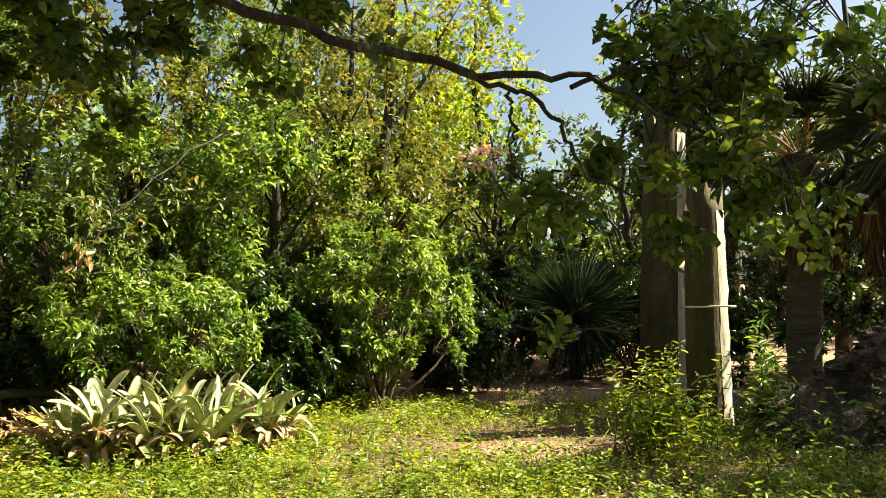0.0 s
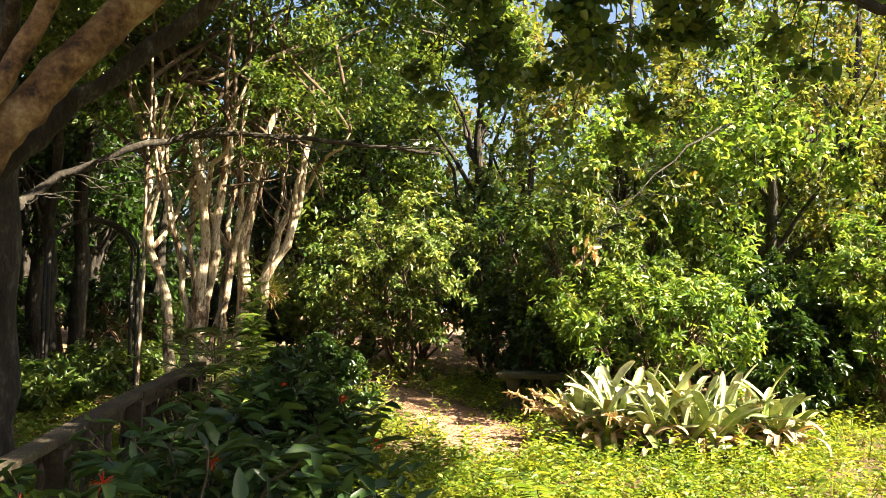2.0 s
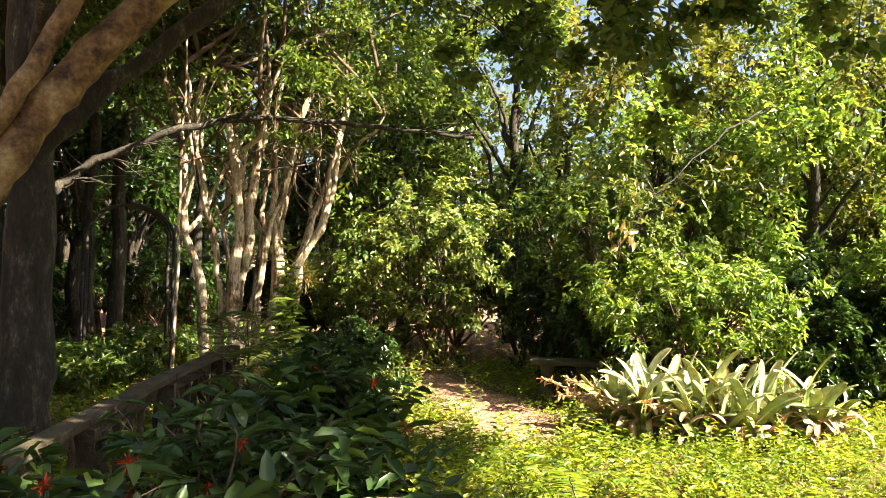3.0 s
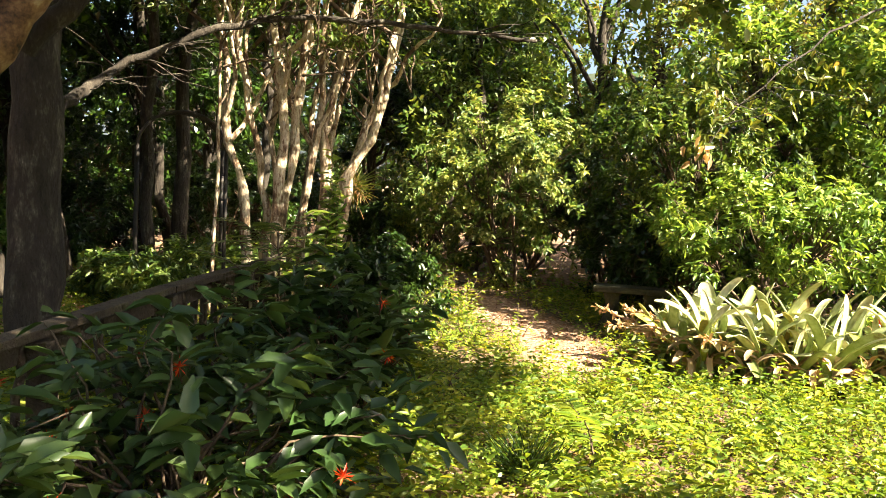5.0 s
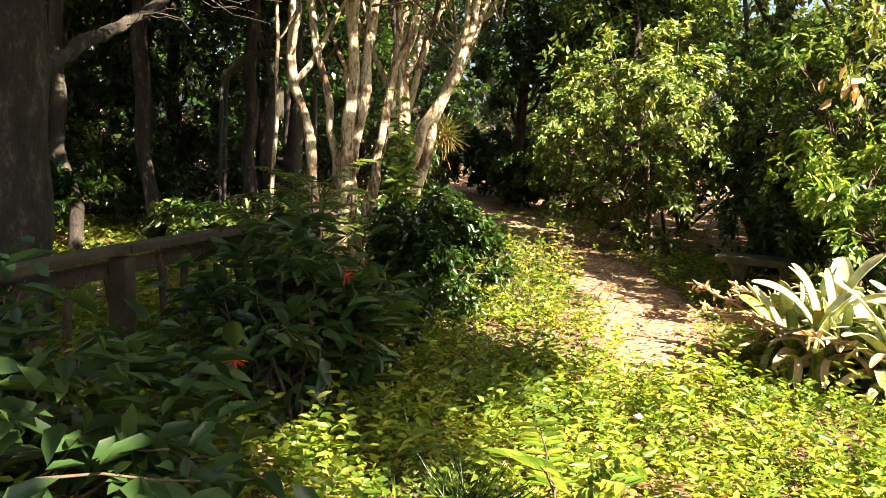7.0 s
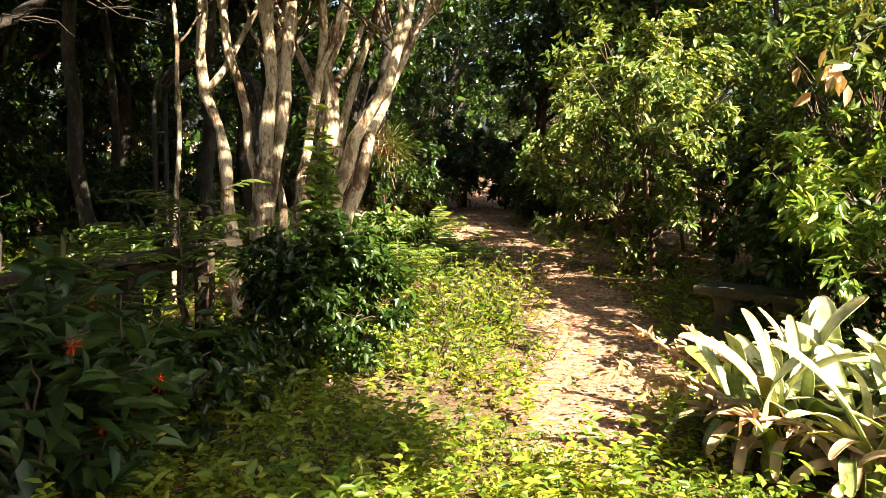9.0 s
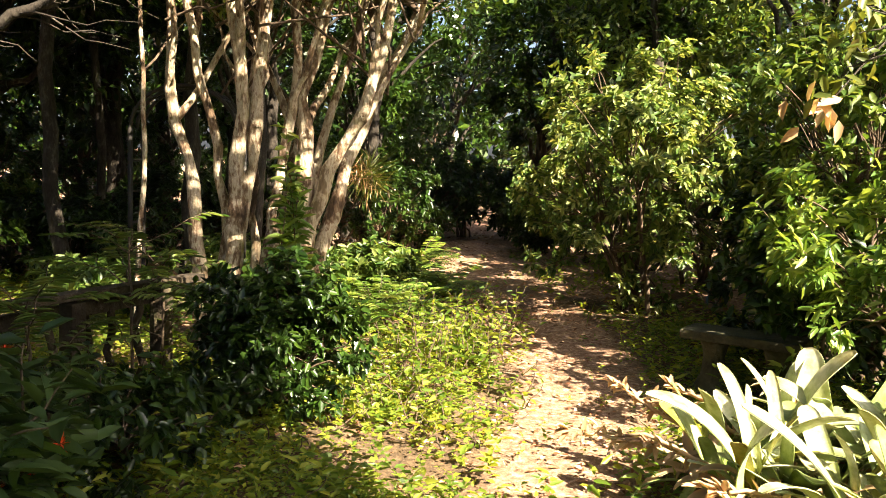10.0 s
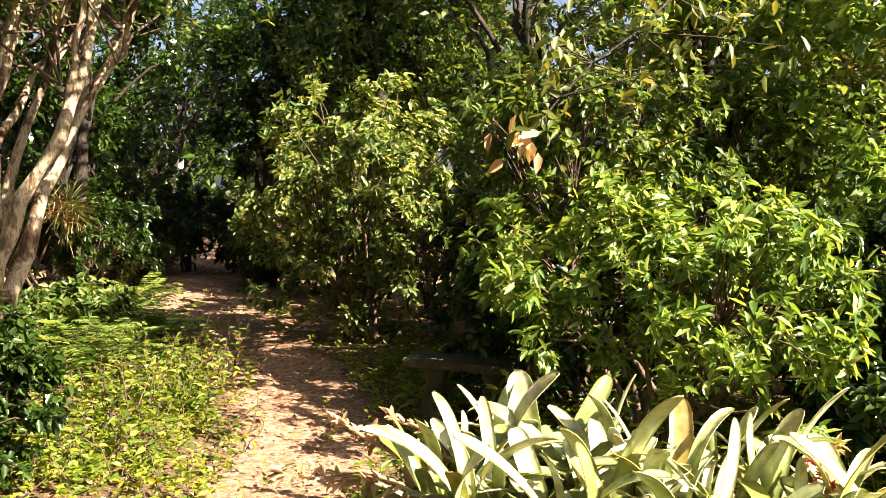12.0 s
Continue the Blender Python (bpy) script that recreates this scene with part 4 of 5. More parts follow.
# ---- weeds, saplings, fern, air plant ----
def weed(name, place, height, stems, material, label, leaf, seed, lean=0.15, gap=0.045, spread=0.12, category="weed"):
    r = np.random.default_rng(seed)
    root = thing(name, (*place, 0), label, category)
    st, lf = Geo(), Geo()
    for _ in range(stems):
        h = height * r.uniform(0.5, 1.05)
        a = np.array([r.normal(0, spread), r.normal(0, spread), -0.02])
        pts = wander(a, a + [r.normal(0, lean), r.normal(0, lean), h], 10, 0.06, 0, r)
        st.tube(pts, taper(0.006, 0.002, 10), 5)
        k = int(h / gap)
        t = np.linspace(0.15, 1, k) * 9
        p = np.stack([np.interp(t, np.arange(10), pts[:, c]) for c in range(3)], 1)
        ang = np.arange(k) * 2.4 + r.uniform(0, 6)
        d = np.stack([np.cos(ang), np.sin(ang), np.full(k, 0.35)], 1)
        s = r.uniform(0.7, 1.2, k) * (1.1 - 0.5 * np.linspace(0, 1, k))
        lf.leaves(p, d + r.normal(0, 0.35, (k, 3)), r.normal(0, 0.5, (k, 3)) + [0, 0, 1], leaf[0] * s, leaf[1] * s, 0.3)
    tagged(part("stem_tangle", st, BARK_TWIG, root), kind="stuff")
    part("leaves", lf, material, root)
    return root


weed("tall_weed", (2.05, 8.1), 1.05, 34, LEAF_COVER, "clump of tall sunlit weeds in front of the dead trunk", (0.13, 0.04), 91, 0.12, 0.03, 0.2)
weed("tall_weed", (2.55, 8.9), 0.7, 10, LEAF_BRIGHT, "leafy green weed at the foot of the trunk", (0.16, 0.05), 92, 0.2, 0.06, 0.15)
weed("tall_weed", (3.4, 9.2), 1.3, 9, LEAF_BRIGHT, "tall upright weed with long drooping leaves", (0.22, 0.045), 93, 0.12, 0.05, 0.12)
weed("tall_weed", (4.0, 8.2), 0.75, 26, LEAF_MID, "green weeds beside the earth mound", (0.14, 0.045), 94, 0.2, 0.05, 0.35)
weed("tall_weed", (6.1, 11.2), 1.5, 14, LEAF_BRIGHT, "bright weeds growing on the mound", (0.18, 0.045), 95, 0.25, 0.06, 0.35)
weed("tall_weed", (0.9, 11.8), 0.9, 10, LEAF_MID, "slender weed at the path's edge", (0.07, 0.025), 96, 0.15, 0.04, 0.2)
weed("tall_weed", (1.4, 11.2), 0.7, 6, LEAF_MID, "slender weed at the path's edge", (0.07, 0.025), 97, 0.2, 0.04, 0.1)
weed("path_weed", (-6.2, 7.9), 0.55, 30, LEAF_COVER, "knee-high yellow-green weed beside the path", (0.09, 0.04), 98, 0.15, 0.04, 0.28)
weed("path_weed", (-5.7, 7.5), 0.45, 22, LEAF_COVER, "low yellow-green weed beside the path", (0.08, 0.035), 99, 0.15, 0.04, 0.3)
weed("path_weed", (-7.0, 8.8), 0.5, 20, LEAF_COVER, "weed with small leaves at the path's edge", (0.08, 0.035), 100, 0.15, 0.04, 0.3)
for k, (x, y, tall) in enumerate([(-6.25, 8.15, 0.5), (-5.85, 7.95, 0.42), (-6.6, 8.6, 0.45), (-5.45, 7.35, 0.35), (-5.15, 6.95, 0.3), (-6.9, 8.25, 0.4), (-7.5, 9.2, 0.4), (-4.9, 7.3, 0.25), (-4.55, 6.3, 0.22), (-3.9, 5.6, 0.25)]):
    weed("path_weed", (x, y), tall, 14, LEAF_COVER, "loose yellow-green weed growing in the leaf litter", (0.085, 0.045), 860 + k, 0.12, 0.04, 0.2)
weed("path_seedling", (-6.05, 9.88), 0.28, 2, LEAF_COVER, "single pale seedling on the path", (0.06, 0.03), 101, 0.04, 0.04, 0.02)
weed("path_seedling", (-5.3, 9.4), 0.16, 4, LEAF_COVER, "small seedlings on the path", (0.05, 0.025), 102, 0.1, 0.03, 0.12)
weed("vine", (-6.72, 7.08), 1.85, 7, LEAF_BRIGHT, "bright green vine climbing the crape myrtle stems", (0.2, 0.06), 103, 0.05, 0.03, 0.05, "vine")


def sapling(place, tip, seed):
    r = np.random.default_rng(seed)
    root = thing("sapling", (*place, 0), "thin pale bare sapling beside the crape myrtle", "sapling")
    g = Geo()
    stem = wander((0, 0, -0.03), tip, 16, 0.07, 0, r)
    g.tube(stem, taper(0.022, 0.012, 16), 8)
    part("stem", g, BARK_CRAPE, root, smooth=True)
    for k in (8, 10, 12):
        g = Geo()
        g.tube(wander(stem[k], stem[k] + [r.normal(0, 0.2), r.normal(0, 0.2), r.uniform(0.4, 0.8)], 6, 0.04, 0, r), taper(0.011, 0.004, 6), 5)
        part("limb", g, BARK_TWIG, root, smooth=True)


sapling((-7.42, 6.1), (0.02, 0.05, 3.9), 104)


def pinnate_spray(name, place, height, seed, label, arms=7, length=0.55, material=None):
    r = np.random.default_rng(seed)
    root = thing(name, (*place, 0), label, "plant")
    st, lf = Geo(), Geo()
    st.tube(wander((0, 0, -0.02), (0, 0, height), 7, 0.03, 0, r), taper(0.012, 0.006, 7), 6)
    for i in range(arms):
        a = i * 2.4 + r.normal(0, 0.3)
        s = np.array([0, 0, height * r.uniform(0.35, 1)])
        e = s + [math.cos(a) * length, math.sin(a) * length, r.uniform(0, 0.3)]
        pts = wander(s, e, 14, 0.03, 0.06, r)
        st.tube(pts, taper(0.005, 0.002, 14), 4)
        d = unit(e - s)
        side = unit(np.cross(d, [0, 0, 1]))
        for sg in (1, -1):
            lf.leaves(pts[2:], np.repeat((side * sg + d * 0.35)[None], 12, 0), np.array([0, 0, 1.0]), 0.1, 0.035, 0.2)
    tagged(part("stem_tangle", st, BARK_TWIG, root), kind="stuff")
    part("leaves", lf, material or LEAF_MID, root)


pinnate_spray("pinnate_seedling", (-6.3, 6.0), 0.9, 111, "young plant with feathery compound leaves by the fence", 8)
pinnate_spray("pinnate_seedling", (-5.55, 5.15), 0.75, 113, "young plant with feathery compound leaves by the fence", 10)
pinnate_spray("pinnate_seedling", (-6.0, 5.75), 1.05, 114, "tall young plant with feathery compound leaves by the fence", 10)
pinnate_spray("pinnate_seedling", (-2.35, 4.75), 0.2, 112, "small compound-leaved seedling in the ground cover", 4, 0.28, LEAF_COVER)
for k, (x, y) in enumerate([(-8.2, 9.0), (-8.7, 8.7), (-9.3, 9.4), (-9.0, 8.2), (-10.0, 9.9), (-8.0, 8.4), (-7.6, 8.5), (-8.4, 9.4), (-9.7, 9.0), (-10.6, 10.3), (-8.9, 9.7), (-7.4, 7.9), (-10.3, 9.2), (-11.4, 10.9)]):
    pinnate_spray("fern", (x, y), 0.15, 120 + k, "lush green fern beside the shaded path", 12, 0.5, LEAF_BRIGHT)


def air_plant():
    r = np.random.default_rng(131)
    root = thing("air_plant", (-7.35, 7.95, 1.4), "spiky pale air plant growing on a crape myrtle stem", "plant")
    g = Geo()
    k = 150
    d = unit(r.normal(0, 1, (k, 3)) + [0.2, 0.35, 0.25])
    g.leaves(d * 0.03 + r.normal(0, 0.04, (k, 3)), d, np.array([0.1, 0.1, 1]), r.uniform(0.1, 0.3, k), 0.011, 0.06, 0.3)
    part("leaves", g, LEAF_OLIVE, root)
    g = Geo()
    k = 120
    d = unit(r.normal(0, 1, (k, 3)) + [0, 0, -0.4])
    g.leaves(r.normal(0, 0.06, (k, 3)), d, np.array([0.1, 0.1, 1]), r.uniform(0.08, 0.25, k), 0.006, 0.05, 0.2)
    part("roots", g, SPIKE_DRY, root)


air_plant()


def hanging_branch():
    """The leafy branch with wilted tan leaves that hangs in over the clearing."""
    r = np.random.default_rng(141)
    root = thing("hanging_branch", (-3.5, 8.6, 1.9), "leafy branch end with wilted tan and green leaves", "branch")
    tw, lf, dry = Geo(), Geo(), Geo()
    main = wander((0.9, 2.2, 1.6), (0, 0, 0.0), 12, 0.12, 0.25, r)
    tw.tube(main, taper(0.014, 0.004, 12), 6)
    for i in range(26):
        s = main[r.integers(5, 12)]
        e = s + [r.normal(0, 0.3), r.normal(0, 0.3), r.normal(-0.02, 0.16)]
        tw.tube(wander(s, e, 5, 0.04, 0, r), taper(0.006, 0.002, 5), 4)
        k = 7
        lf.leaves(e + r.normal(0, 0.05, (k, 3)), r.normal(0, 0.7, (k, 3)) + [0, -0.2, -0.5], r.normal(0, 0.4, (k, 3)) + [0.3, -0.3, 0.8], 0.1, 0.042, 0.2)
    k = 12
    dry.leaves(r.normal(0, 0.07, (k, 3)), r.normal(0, 0.5, (k, 3)) + [0, 0, -0.6], r.normal(0, 0.5, (k, 3)) + [0.6, -0.6, 0.3], 0.12, 0.055, 0.2)
    tagged(part("twig_tangle", tw, BARK_DARK, root), kind="stuff")
    part("leaves", lf, LEAF_OLIVE, root)
    part("wilted_leaves", dry, SPIKE_DRY, root, "wilted pinkish tan leaves")


hanging_branch()

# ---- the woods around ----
# leaf tones carry light and shade too: dark in shaded woods, bright where sunlit
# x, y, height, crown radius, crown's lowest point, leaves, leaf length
# first tree is unseen, added to shade the ground right of the walk
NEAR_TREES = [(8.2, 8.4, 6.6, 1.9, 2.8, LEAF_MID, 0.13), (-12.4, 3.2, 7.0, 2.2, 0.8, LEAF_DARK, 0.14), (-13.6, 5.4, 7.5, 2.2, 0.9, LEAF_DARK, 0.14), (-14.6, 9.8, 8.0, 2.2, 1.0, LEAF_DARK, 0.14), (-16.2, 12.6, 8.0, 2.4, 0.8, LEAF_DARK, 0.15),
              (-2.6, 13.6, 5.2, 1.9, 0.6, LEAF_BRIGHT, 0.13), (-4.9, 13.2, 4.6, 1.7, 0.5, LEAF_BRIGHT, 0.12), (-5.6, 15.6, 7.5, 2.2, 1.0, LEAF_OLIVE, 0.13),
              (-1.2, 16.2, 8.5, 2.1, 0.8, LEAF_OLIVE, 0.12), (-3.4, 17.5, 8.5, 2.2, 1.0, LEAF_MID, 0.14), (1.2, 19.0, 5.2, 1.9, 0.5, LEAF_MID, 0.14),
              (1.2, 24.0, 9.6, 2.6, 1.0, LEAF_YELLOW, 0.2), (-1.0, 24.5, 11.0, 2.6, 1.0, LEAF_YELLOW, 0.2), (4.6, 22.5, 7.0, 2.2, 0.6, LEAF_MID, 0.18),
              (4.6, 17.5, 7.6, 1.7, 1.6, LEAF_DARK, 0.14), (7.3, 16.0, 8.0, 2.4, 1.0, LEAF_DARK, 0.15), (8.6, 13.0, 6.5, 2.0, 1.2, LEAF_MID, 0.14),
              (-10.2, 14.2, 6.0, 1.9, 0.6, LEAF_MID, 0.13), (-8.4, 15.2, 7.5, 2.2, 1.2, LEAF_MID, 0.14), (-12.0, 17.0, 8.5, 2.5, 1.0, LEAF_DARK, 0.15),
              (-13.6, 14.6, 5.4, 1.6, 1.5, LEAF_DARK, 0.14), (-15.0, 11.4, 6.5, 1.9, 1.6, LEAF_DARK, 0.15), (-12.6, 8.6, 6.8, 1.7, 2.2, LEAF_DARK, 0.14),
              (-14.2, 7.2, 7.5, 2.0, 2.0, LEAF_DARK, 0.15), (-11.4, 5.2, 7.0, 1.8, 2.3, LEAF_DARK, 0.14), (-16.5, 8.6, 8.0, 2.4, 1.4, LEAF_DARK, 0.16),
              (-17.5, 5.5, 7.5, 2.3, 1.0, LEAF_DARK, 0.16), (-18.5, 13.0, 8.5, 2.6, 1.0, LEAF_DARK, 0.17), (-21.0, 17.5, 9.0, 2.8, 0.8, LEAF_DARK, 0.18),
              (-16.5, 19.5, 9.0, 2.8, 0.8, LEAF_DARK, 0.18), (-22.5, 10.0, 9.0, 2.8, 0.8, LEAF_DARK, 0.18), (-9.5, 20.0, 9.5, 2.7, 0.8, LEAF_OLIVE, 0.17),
              # (9.5, 7.2) and (10.4, 10.8): unseen trees added to shade weeds and mound
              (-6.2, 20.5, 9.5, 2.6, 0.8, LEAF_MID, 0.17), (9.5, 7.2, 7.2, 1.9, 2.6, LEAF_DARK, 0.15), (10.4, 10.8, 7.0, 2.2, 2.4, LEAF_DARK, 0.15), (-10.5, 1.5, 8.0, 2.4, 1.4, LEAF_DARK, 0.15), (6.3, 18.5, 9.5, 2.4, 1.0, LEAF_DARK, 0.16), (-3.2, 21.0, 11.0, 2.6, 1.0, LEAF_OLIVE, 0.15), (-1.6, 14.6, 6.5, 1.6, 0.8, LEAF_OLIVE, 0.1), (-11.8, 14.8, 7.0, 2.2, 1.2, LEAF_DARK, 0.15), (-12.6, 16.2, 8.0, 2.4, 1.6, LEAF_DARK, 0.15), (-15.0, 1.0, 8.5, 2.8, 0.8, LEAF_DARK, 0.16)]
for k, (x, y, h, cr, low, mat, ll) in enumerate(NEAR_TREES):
    tone = {"dark_leaf": "shade-darkened", "mid_leaf": "green", "bright_leaf": "bright green", "olive_leaf": "olive green fine-leaved", "yellow_green_leaf": "sunlit yellow-green"}[mat.name]
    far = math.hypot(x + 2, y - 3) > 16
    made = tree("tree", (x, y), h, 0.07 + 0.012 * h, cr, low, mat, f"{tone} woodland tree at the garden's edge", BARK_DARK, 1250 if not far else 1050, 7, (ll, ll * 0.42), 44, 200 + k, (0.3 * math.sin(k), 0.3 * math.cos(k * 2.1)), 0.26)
    if (x, y) == (1.2, 19.0):
        g = Geo()
        q = np.random.default_rng(9).normal(0, 1, (160, 3))
        g.leaves(np.array([-0.35, -1.6, 4.1]) + q * [0.25, 0.12, 0.13], q, np.array([0, -0.5, 0.6]), 0.1, 0.08, 0.1)
        part("blossom", g, PETAL_PINK, made, "pale pink blossom")
# trees added behind and beside the walk, mostly unseen, to close off light
for k in range(16):
    a = radians(168 + k * 13.5)
    d = 17 + 2.5 * math.sin(k * 2.7)
    x, y = -3 + d * math.cos(a), 4 + d * math.sin(a)
    tree("tree", (x, y), 8.5 if x < 6 else 6.5, 0.2, 2.8, 0.8, LEAF_DARK, "dark green tree added to close off light round the garden", BARK_DARK, 340, 6, (0.28, 0.13), 36, 300 + k)
# bare thin trunks in the shaded wood
for k, (x, y) in enumerate([(-10.6, 7.3), (-11.4, 8.4), (-10.0, 6.0), (-12.8, 6.8), (-9.6, 5.0), (-13.4, 9.6), (-11.8, 10.2)]):
    r = np.random.default_rng(350 + k)
    root = thing("slender_trunk", (x, y, 0), "slender bare trunk in the shaded wood", "tree trunk", "slender trunks in the wood")
    g = Geo()
    g.tube(wander((0, 0, -0.05), (r.normal(0, 0.4), r.normal(0, 0.4), 7), 14, 0.25, 0, r), taper(r.uniform(0.06, 0.13), 0.04, 14), 9)
    part("trunk", g, BARK_DARK, root, smooth=True)
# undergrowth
# the dark leaves here hold the wood's shade in their colour
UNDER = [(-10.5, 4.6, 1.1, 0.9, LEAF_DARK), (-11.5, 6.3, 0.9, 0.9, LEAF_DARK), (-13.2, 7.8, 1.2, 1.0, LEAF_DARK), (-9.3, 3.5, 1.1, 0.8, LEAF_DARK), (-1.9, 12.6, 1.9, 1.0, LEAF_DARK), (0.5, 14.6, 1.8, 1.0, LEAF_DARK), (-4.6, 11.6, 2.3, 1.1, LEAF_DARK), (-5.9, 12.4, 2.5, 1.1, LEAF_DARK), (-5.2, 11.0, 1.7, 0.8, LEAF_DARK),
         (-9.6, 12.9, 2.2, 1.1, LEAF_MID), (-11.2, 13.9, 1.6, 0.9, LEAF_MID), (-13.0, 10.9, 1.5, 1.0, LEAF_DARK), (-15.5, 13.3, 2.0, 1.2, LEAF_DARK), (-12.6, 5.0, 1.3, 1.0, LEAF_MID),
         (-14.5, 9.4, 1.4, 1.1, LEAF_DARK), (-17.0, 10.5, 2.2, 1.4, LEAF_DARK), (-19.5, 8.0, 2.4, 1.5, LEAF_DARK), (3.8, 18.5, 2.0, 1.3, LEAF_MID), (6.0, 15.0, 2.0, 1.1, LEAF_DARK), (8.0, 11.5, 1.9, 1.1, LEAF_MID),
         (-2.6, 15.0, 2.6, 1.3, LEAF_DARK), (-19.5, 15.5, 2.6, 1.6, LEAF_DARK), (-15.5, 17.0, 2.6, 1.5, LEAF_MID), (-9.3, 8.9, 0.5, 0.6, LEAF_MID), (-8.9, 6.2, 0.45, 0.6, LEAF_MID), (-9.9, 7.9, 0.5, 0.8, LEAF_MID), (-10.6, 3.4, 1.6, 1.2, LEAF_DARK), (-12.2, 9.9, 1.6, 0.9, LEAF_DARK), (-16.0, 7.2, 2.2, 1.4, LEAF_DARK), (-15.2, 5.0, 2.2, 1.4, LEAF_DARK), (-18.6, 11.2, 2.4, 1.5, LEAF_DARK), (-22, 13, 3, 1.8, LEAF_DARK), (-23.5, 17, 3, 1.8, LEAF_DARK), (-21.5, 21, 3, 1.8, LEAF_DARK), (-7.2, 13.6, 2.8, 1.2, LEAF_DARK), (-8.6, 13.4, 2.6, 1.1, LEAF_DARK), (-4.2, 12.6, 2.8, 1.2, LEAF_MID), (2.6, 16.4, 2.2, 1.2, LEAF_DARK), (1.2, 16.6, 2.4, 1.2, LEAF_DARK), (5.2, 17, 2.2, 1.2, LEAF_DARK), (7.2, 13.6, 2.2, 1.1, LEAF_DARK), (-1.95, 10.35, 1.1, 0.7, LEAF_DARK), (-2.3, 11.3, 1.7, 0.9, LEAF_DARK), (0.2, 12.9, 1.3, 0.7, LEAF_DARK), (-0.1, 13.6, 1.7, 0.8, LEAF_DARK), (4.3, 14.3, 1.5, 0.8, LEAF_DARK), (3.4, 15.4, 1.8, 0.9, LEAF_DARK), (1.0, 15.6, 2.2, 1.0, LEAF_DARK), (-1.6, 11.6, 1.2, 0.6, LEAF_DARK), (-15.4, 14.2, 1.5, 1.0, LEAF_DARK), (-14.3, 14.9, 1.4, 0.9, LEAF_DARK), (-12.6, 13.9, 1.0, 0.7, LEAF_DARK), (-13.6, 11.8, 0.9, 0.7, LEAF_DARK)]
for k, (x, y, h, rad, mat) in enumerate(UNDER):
    tone = {"dark_leaf": "shade-darkened", "mid_leaf": "green", "bright_leaf": "bright green"}[mat.name]
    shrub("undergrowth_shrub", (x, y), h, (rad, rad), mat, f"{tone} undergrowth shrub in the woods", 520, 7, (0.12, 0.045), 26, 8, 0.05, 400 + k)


def far_woods():
    r = np.random.default_rng(500)
    g = Geo()
    n = 42000
    a = r.uniform(0, 2 * np.pi, n)
    d = r.uniform(26, 34, n)
    top = 7.5 + 2.2 * np.sin(a * 9) + 1.2 * np.sin(a * 23 + 1)
    p = np.stack([-4 + d * np.cos(a), 5 + d * np.sin(a), r.uniform(0.0, 1, n) ** 1.2 * top], 1)
    g.leaves(p, r.normal(0, 1, (n, 3)), r.normal(0, 0.6, (n, 3)) + [0, 0, 1], 0.75, 0.36, 0.2, 0.12, True)
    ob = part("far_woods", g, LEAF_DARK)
    tagged(ob, "distant green woods beyond the garden", "woods", kind="stuff")


far_woods()


# ---- ground cover, grass and fallen leaves ----
def scatter(n, box, keep, seed):
    r = np.random.default_rng(seed)
    x, y = r.uniform(box[0], box[1], n), r.uniform(box[2], box[3], n)
    k = r.random(n) < keep(x, y)
    return x[k], y[k], r


def patchy(x, y, s=1.0):
    return 0.5 + 0.5 * np.sin(x * 2.1 * s + 2.2 * np.sin(y * 1.3 * s)) * np.cos(y * 1.7 * s + np.sin(x * s))


def cover_density(x, y):
    d = path_distance(x, y)
    v = np.clip((d - 0.5) * 1.0, 0.03, 1) * np.clip(0.05 + 1.05 * patchy(x, y) * patchy(y + 3, x, 2.3) ** 0.5 + 0.45 * patchy(x, y, 5.0) ** 2, 0, 1)
    v = np.where((y > 11.2) | (x < -7.6), v * 0.5, v)
    v = np.where((x + 0.35 * (y - 8) < -4.7) & (y > 6.4), v * 0.55, v)
    v = np.where((y < 6.4) & (x < -2.5), np.maximum(v, 0.8), v)
    v = np.where((x > -1.2) & (y > 7.4), v * 0.5, v)
    v = np.where(np.hypot(x + 2.5, y - 8.1) < 0.8, v * 0.3, v)
    return np.where(np.hypot((x - 0.9) / 1.5, (y - 8.7) / 0.9) < 1, v * 0.25, v)


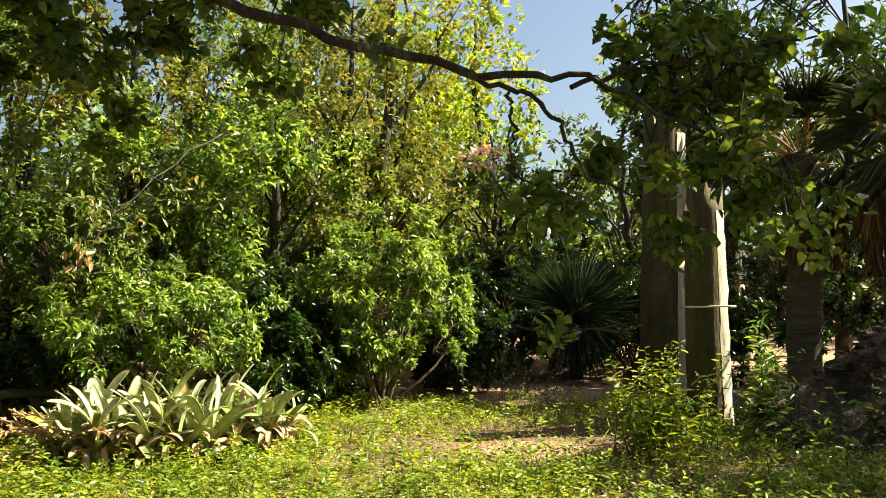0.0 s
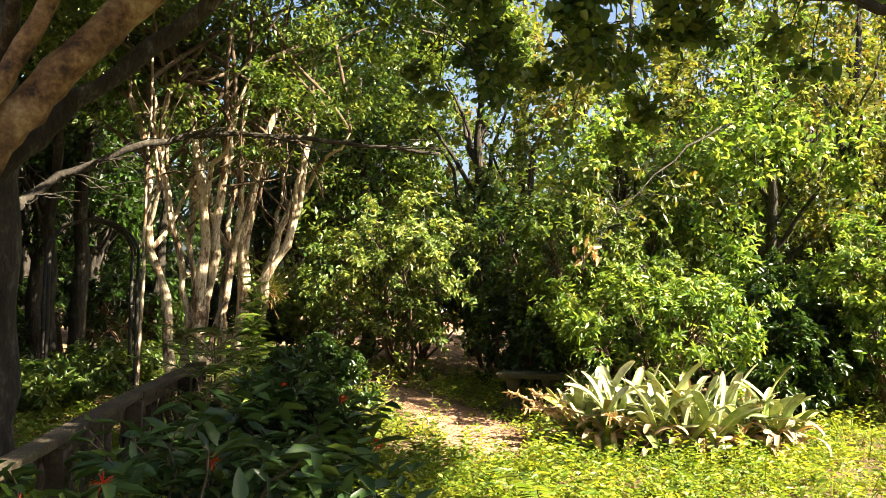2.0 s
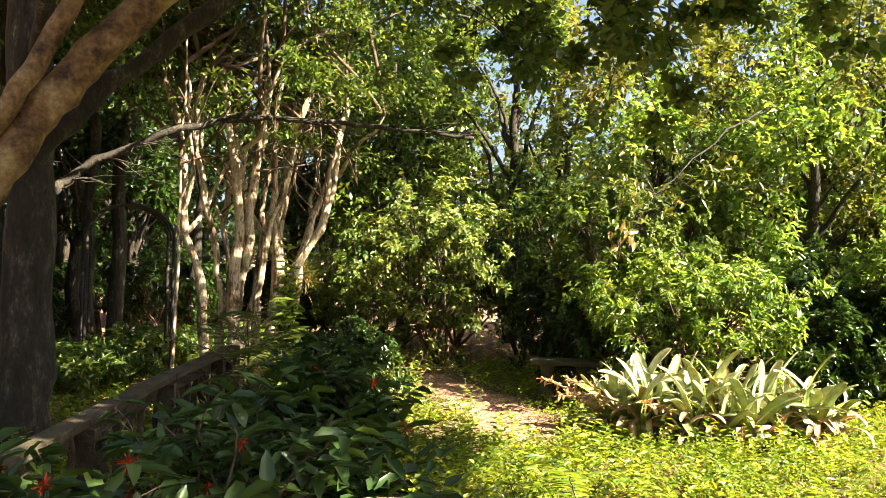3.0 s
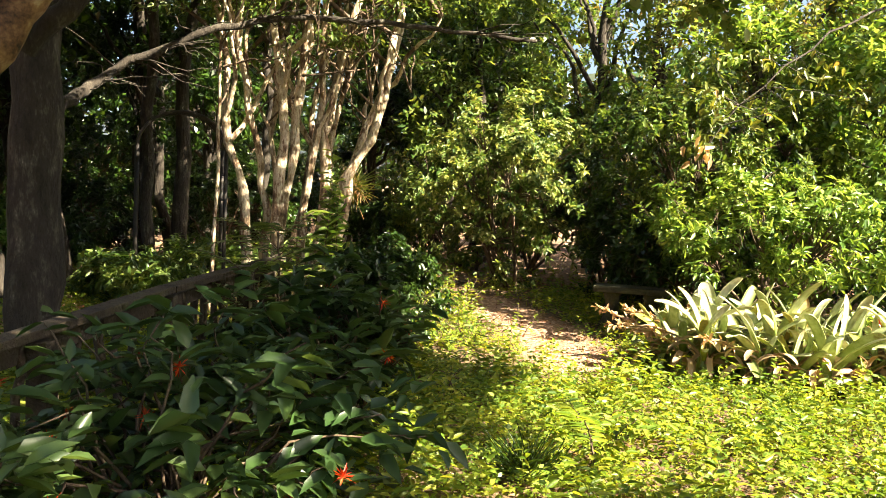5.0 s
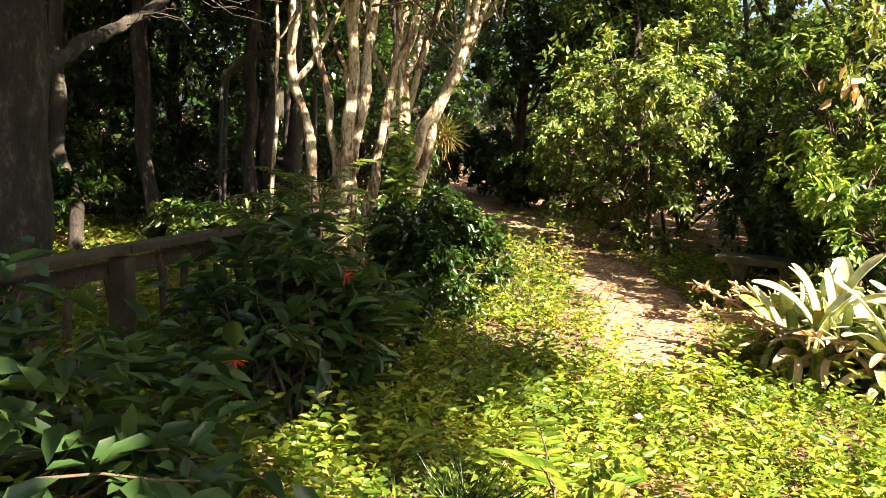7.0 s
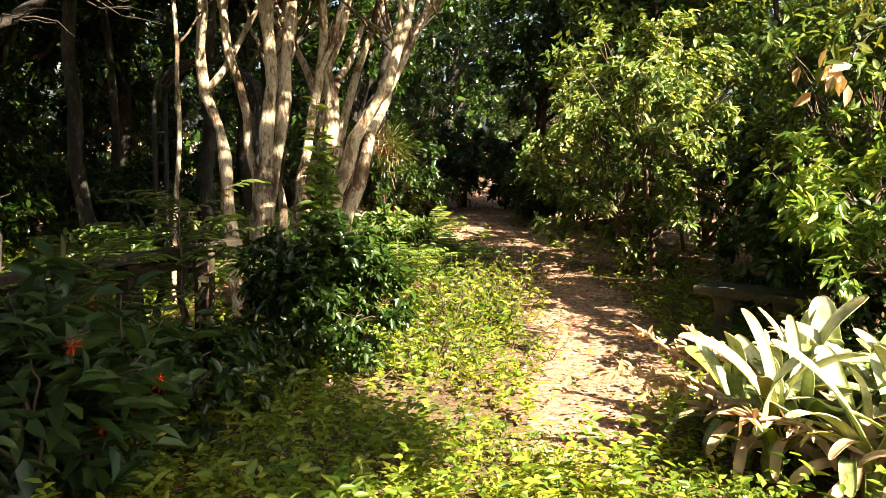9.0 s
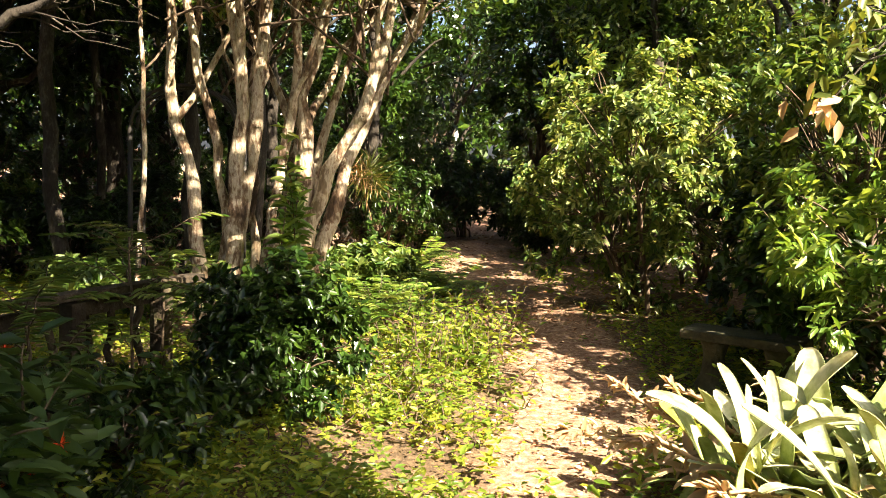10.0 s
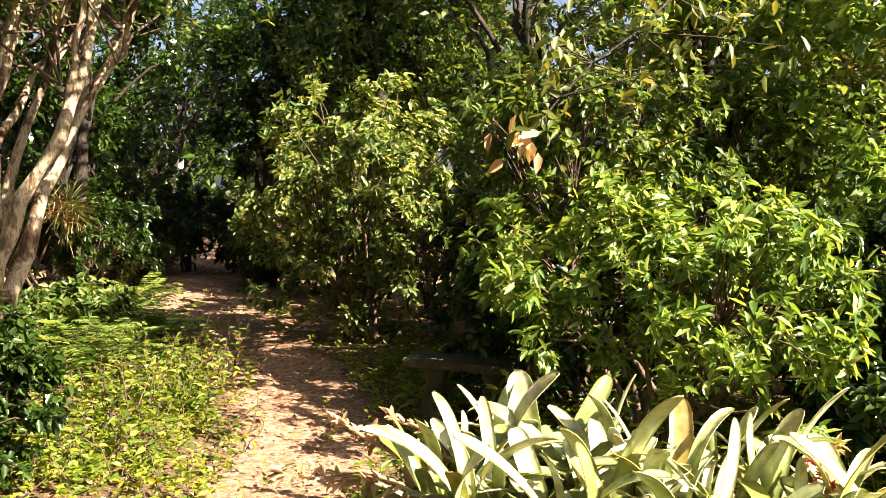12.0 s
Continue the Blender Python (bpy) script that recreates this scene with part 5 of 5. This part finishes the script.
def ground_cover():
    g = Geo()
    for box, n, seed, size in (((-6.8, 4.6, 2.6, 12.0), 80000, 601, 0.038), ((-12, -6.8, 3.0, 14.0), 12000, 602, 0.055), ((-7.0, 6.5, -5.0, 3.4), 24000, 603, 0.055)):
        x, y, r = scatter(n, box, cover_density, seed)
        k = 5
        h = r.uniform(0.02, 0.15, len(x)) * (0.35 + 0.9 * patchy(x, y, 1.7) + 0.7 * patchy(y, x, 4.1) ** 3)
        ang = r.uniform(0, 6.28, (len(x), 1)) + np.arange(k) * 2.4
        p = np.stack([np.repeat(x[:, None], k, 1), np.repeat(y[:, None], k, 1), (rise(x, y) + 0.01)[:, None] + h[:, None] * np.linspace(0.35, 1, k)], -1)
        d = np.stack([np.cos(ang), np.sin(ang), r.uniform(0, 0.9, ang.shape)], -1)
        s = size * r.uniform(0.5, 1.0, p.shape[:2]) * r.uniform(0.7, 1.7, (len(x), 1))
        g.leaves(p.reshape(-1, 3), d.reshape(-1, 3), r.normal(0, 0.5, (d.size // 3, 3)) + [0.1, 0, 1], s.ravel(), s.ravel() * 0.55, 0.2, 0.12, True)
    # taller sprigs among the low leaves
    x, y, r = scatter(4200, (-6.8, 4.4, 3.0, 11.5), cover_density, 604)
    k = 12
    h = r.uniform(0.1, 0.34, len(x))
    ang = r.uniform(0, 6.28, (len(x), 1)) + np.arange(k) * 2.4
    lean = r.normal(0, 0.25, (len(x), 1, 2)) * h[:, None, None] * np.linspace(0.2, 1, k)[None, :, None]
    p = np.stack([x[:, None] + lean[..., 0], y[:, None] + lean[..., 1], h[:, None] * np.linspace(0.2, 1, k)], -1)
    d = np.stack([np.cos(ang), np.sin(ang), r.uniform(0.1, 0.7, ang.shape)], -1)
    g.leaves(p.reshape(-1, 3), d.reshape(-1, 3), r.normal(0, 0.5, (d.size // 3, 3)) + [0.1, 0, 1], r.uniform(0.04, 0.09, k * len(x)), 0.026, 0.25)
    tagged(part("ground_cover", g, LEAF_COVER), "low yellow-green creeping ground cover", "ground cover", kind="stuff")


def grass():
    g = Geo()
    x, y, r = scatter(9000, (-2.5, 4.5, 6.5, 12.0), lambda a, b: cover_density(a, b) * 0.9, 611)
    x2, y2, _ = scatter(2500, (-8.5, -1.5, 4.0, 12.0), lambda a, b: cover_density(a, b) * 0.5, 612)
    x, y = np.concatenate([x, x2]), np.concatenate([y, y2])
    n = len(x)
    g.leaves(np.stack([x, y, rise(x, y)], 1), r.normal(0, 0.45, (n, 3)) * [1, 1, 0] + [0, 0, 1], r.normal(0, 1, (n, 3)) * [1, 1, 0] + [0.1, 0, 0.2], r.uniform(0.07, 0.26, n), 0.007, 0.1)
    tagged(part("grass", g, BLADE), "thin sunlit grass blades", "grass", kind="stuff")
    g = Geo()
    n = 150
    g.leaves(np.array([-2.62, 4.57, 0.0]) + r.normal(0, 0.05, (n, 3)) * [1, 1, 0], r.normal(0, 0.5, (n, 3)) * [1, 1, 0] + [0.1, 0.1, 0.5], r.normal(0, 0.5, (n, 3)) + [0, 0, 1], r.uniform(0.2, 0.38, n), 0.006, 0.04)
    tagged(part("grass_tuft", g, LEAF_DARK), "dark green tuft of long grass", "grass")


def litter():
    def keep(x, y):
        d = path_distance(x, y)
        return np.clip(1.7 - d, 0.55, 1)
    g = Geo()
    for box, n, seed, size in (((-9, 4, 3, 12), 26000, 621, 0.045), ((-20, -7, 3, 20), 12000, 622, 0.07)):
        x, y, r = scatter(n, box, keep, seed)
        m = len(x)
        s = size * r.uniform(0.5, 1.3, m)
        g.leaves(np.stack([x, y, rise(x, y) + r.uniform(0.006, 0.022, m)], 1), r.normal(0, 1, (m, 3)) * [1, 1, 0.12], r.normal(0, 0.28, (m, 3)) + [0, 0, 1], s, s * 0.45, 0.1, 0.12, True)
    tagged(part("leaf_litter", g, LEAF_LITTER), "dry brown fallen leaves on the path", "leaf litter", kind="stuff")


ground_cover()
grass()
litter()
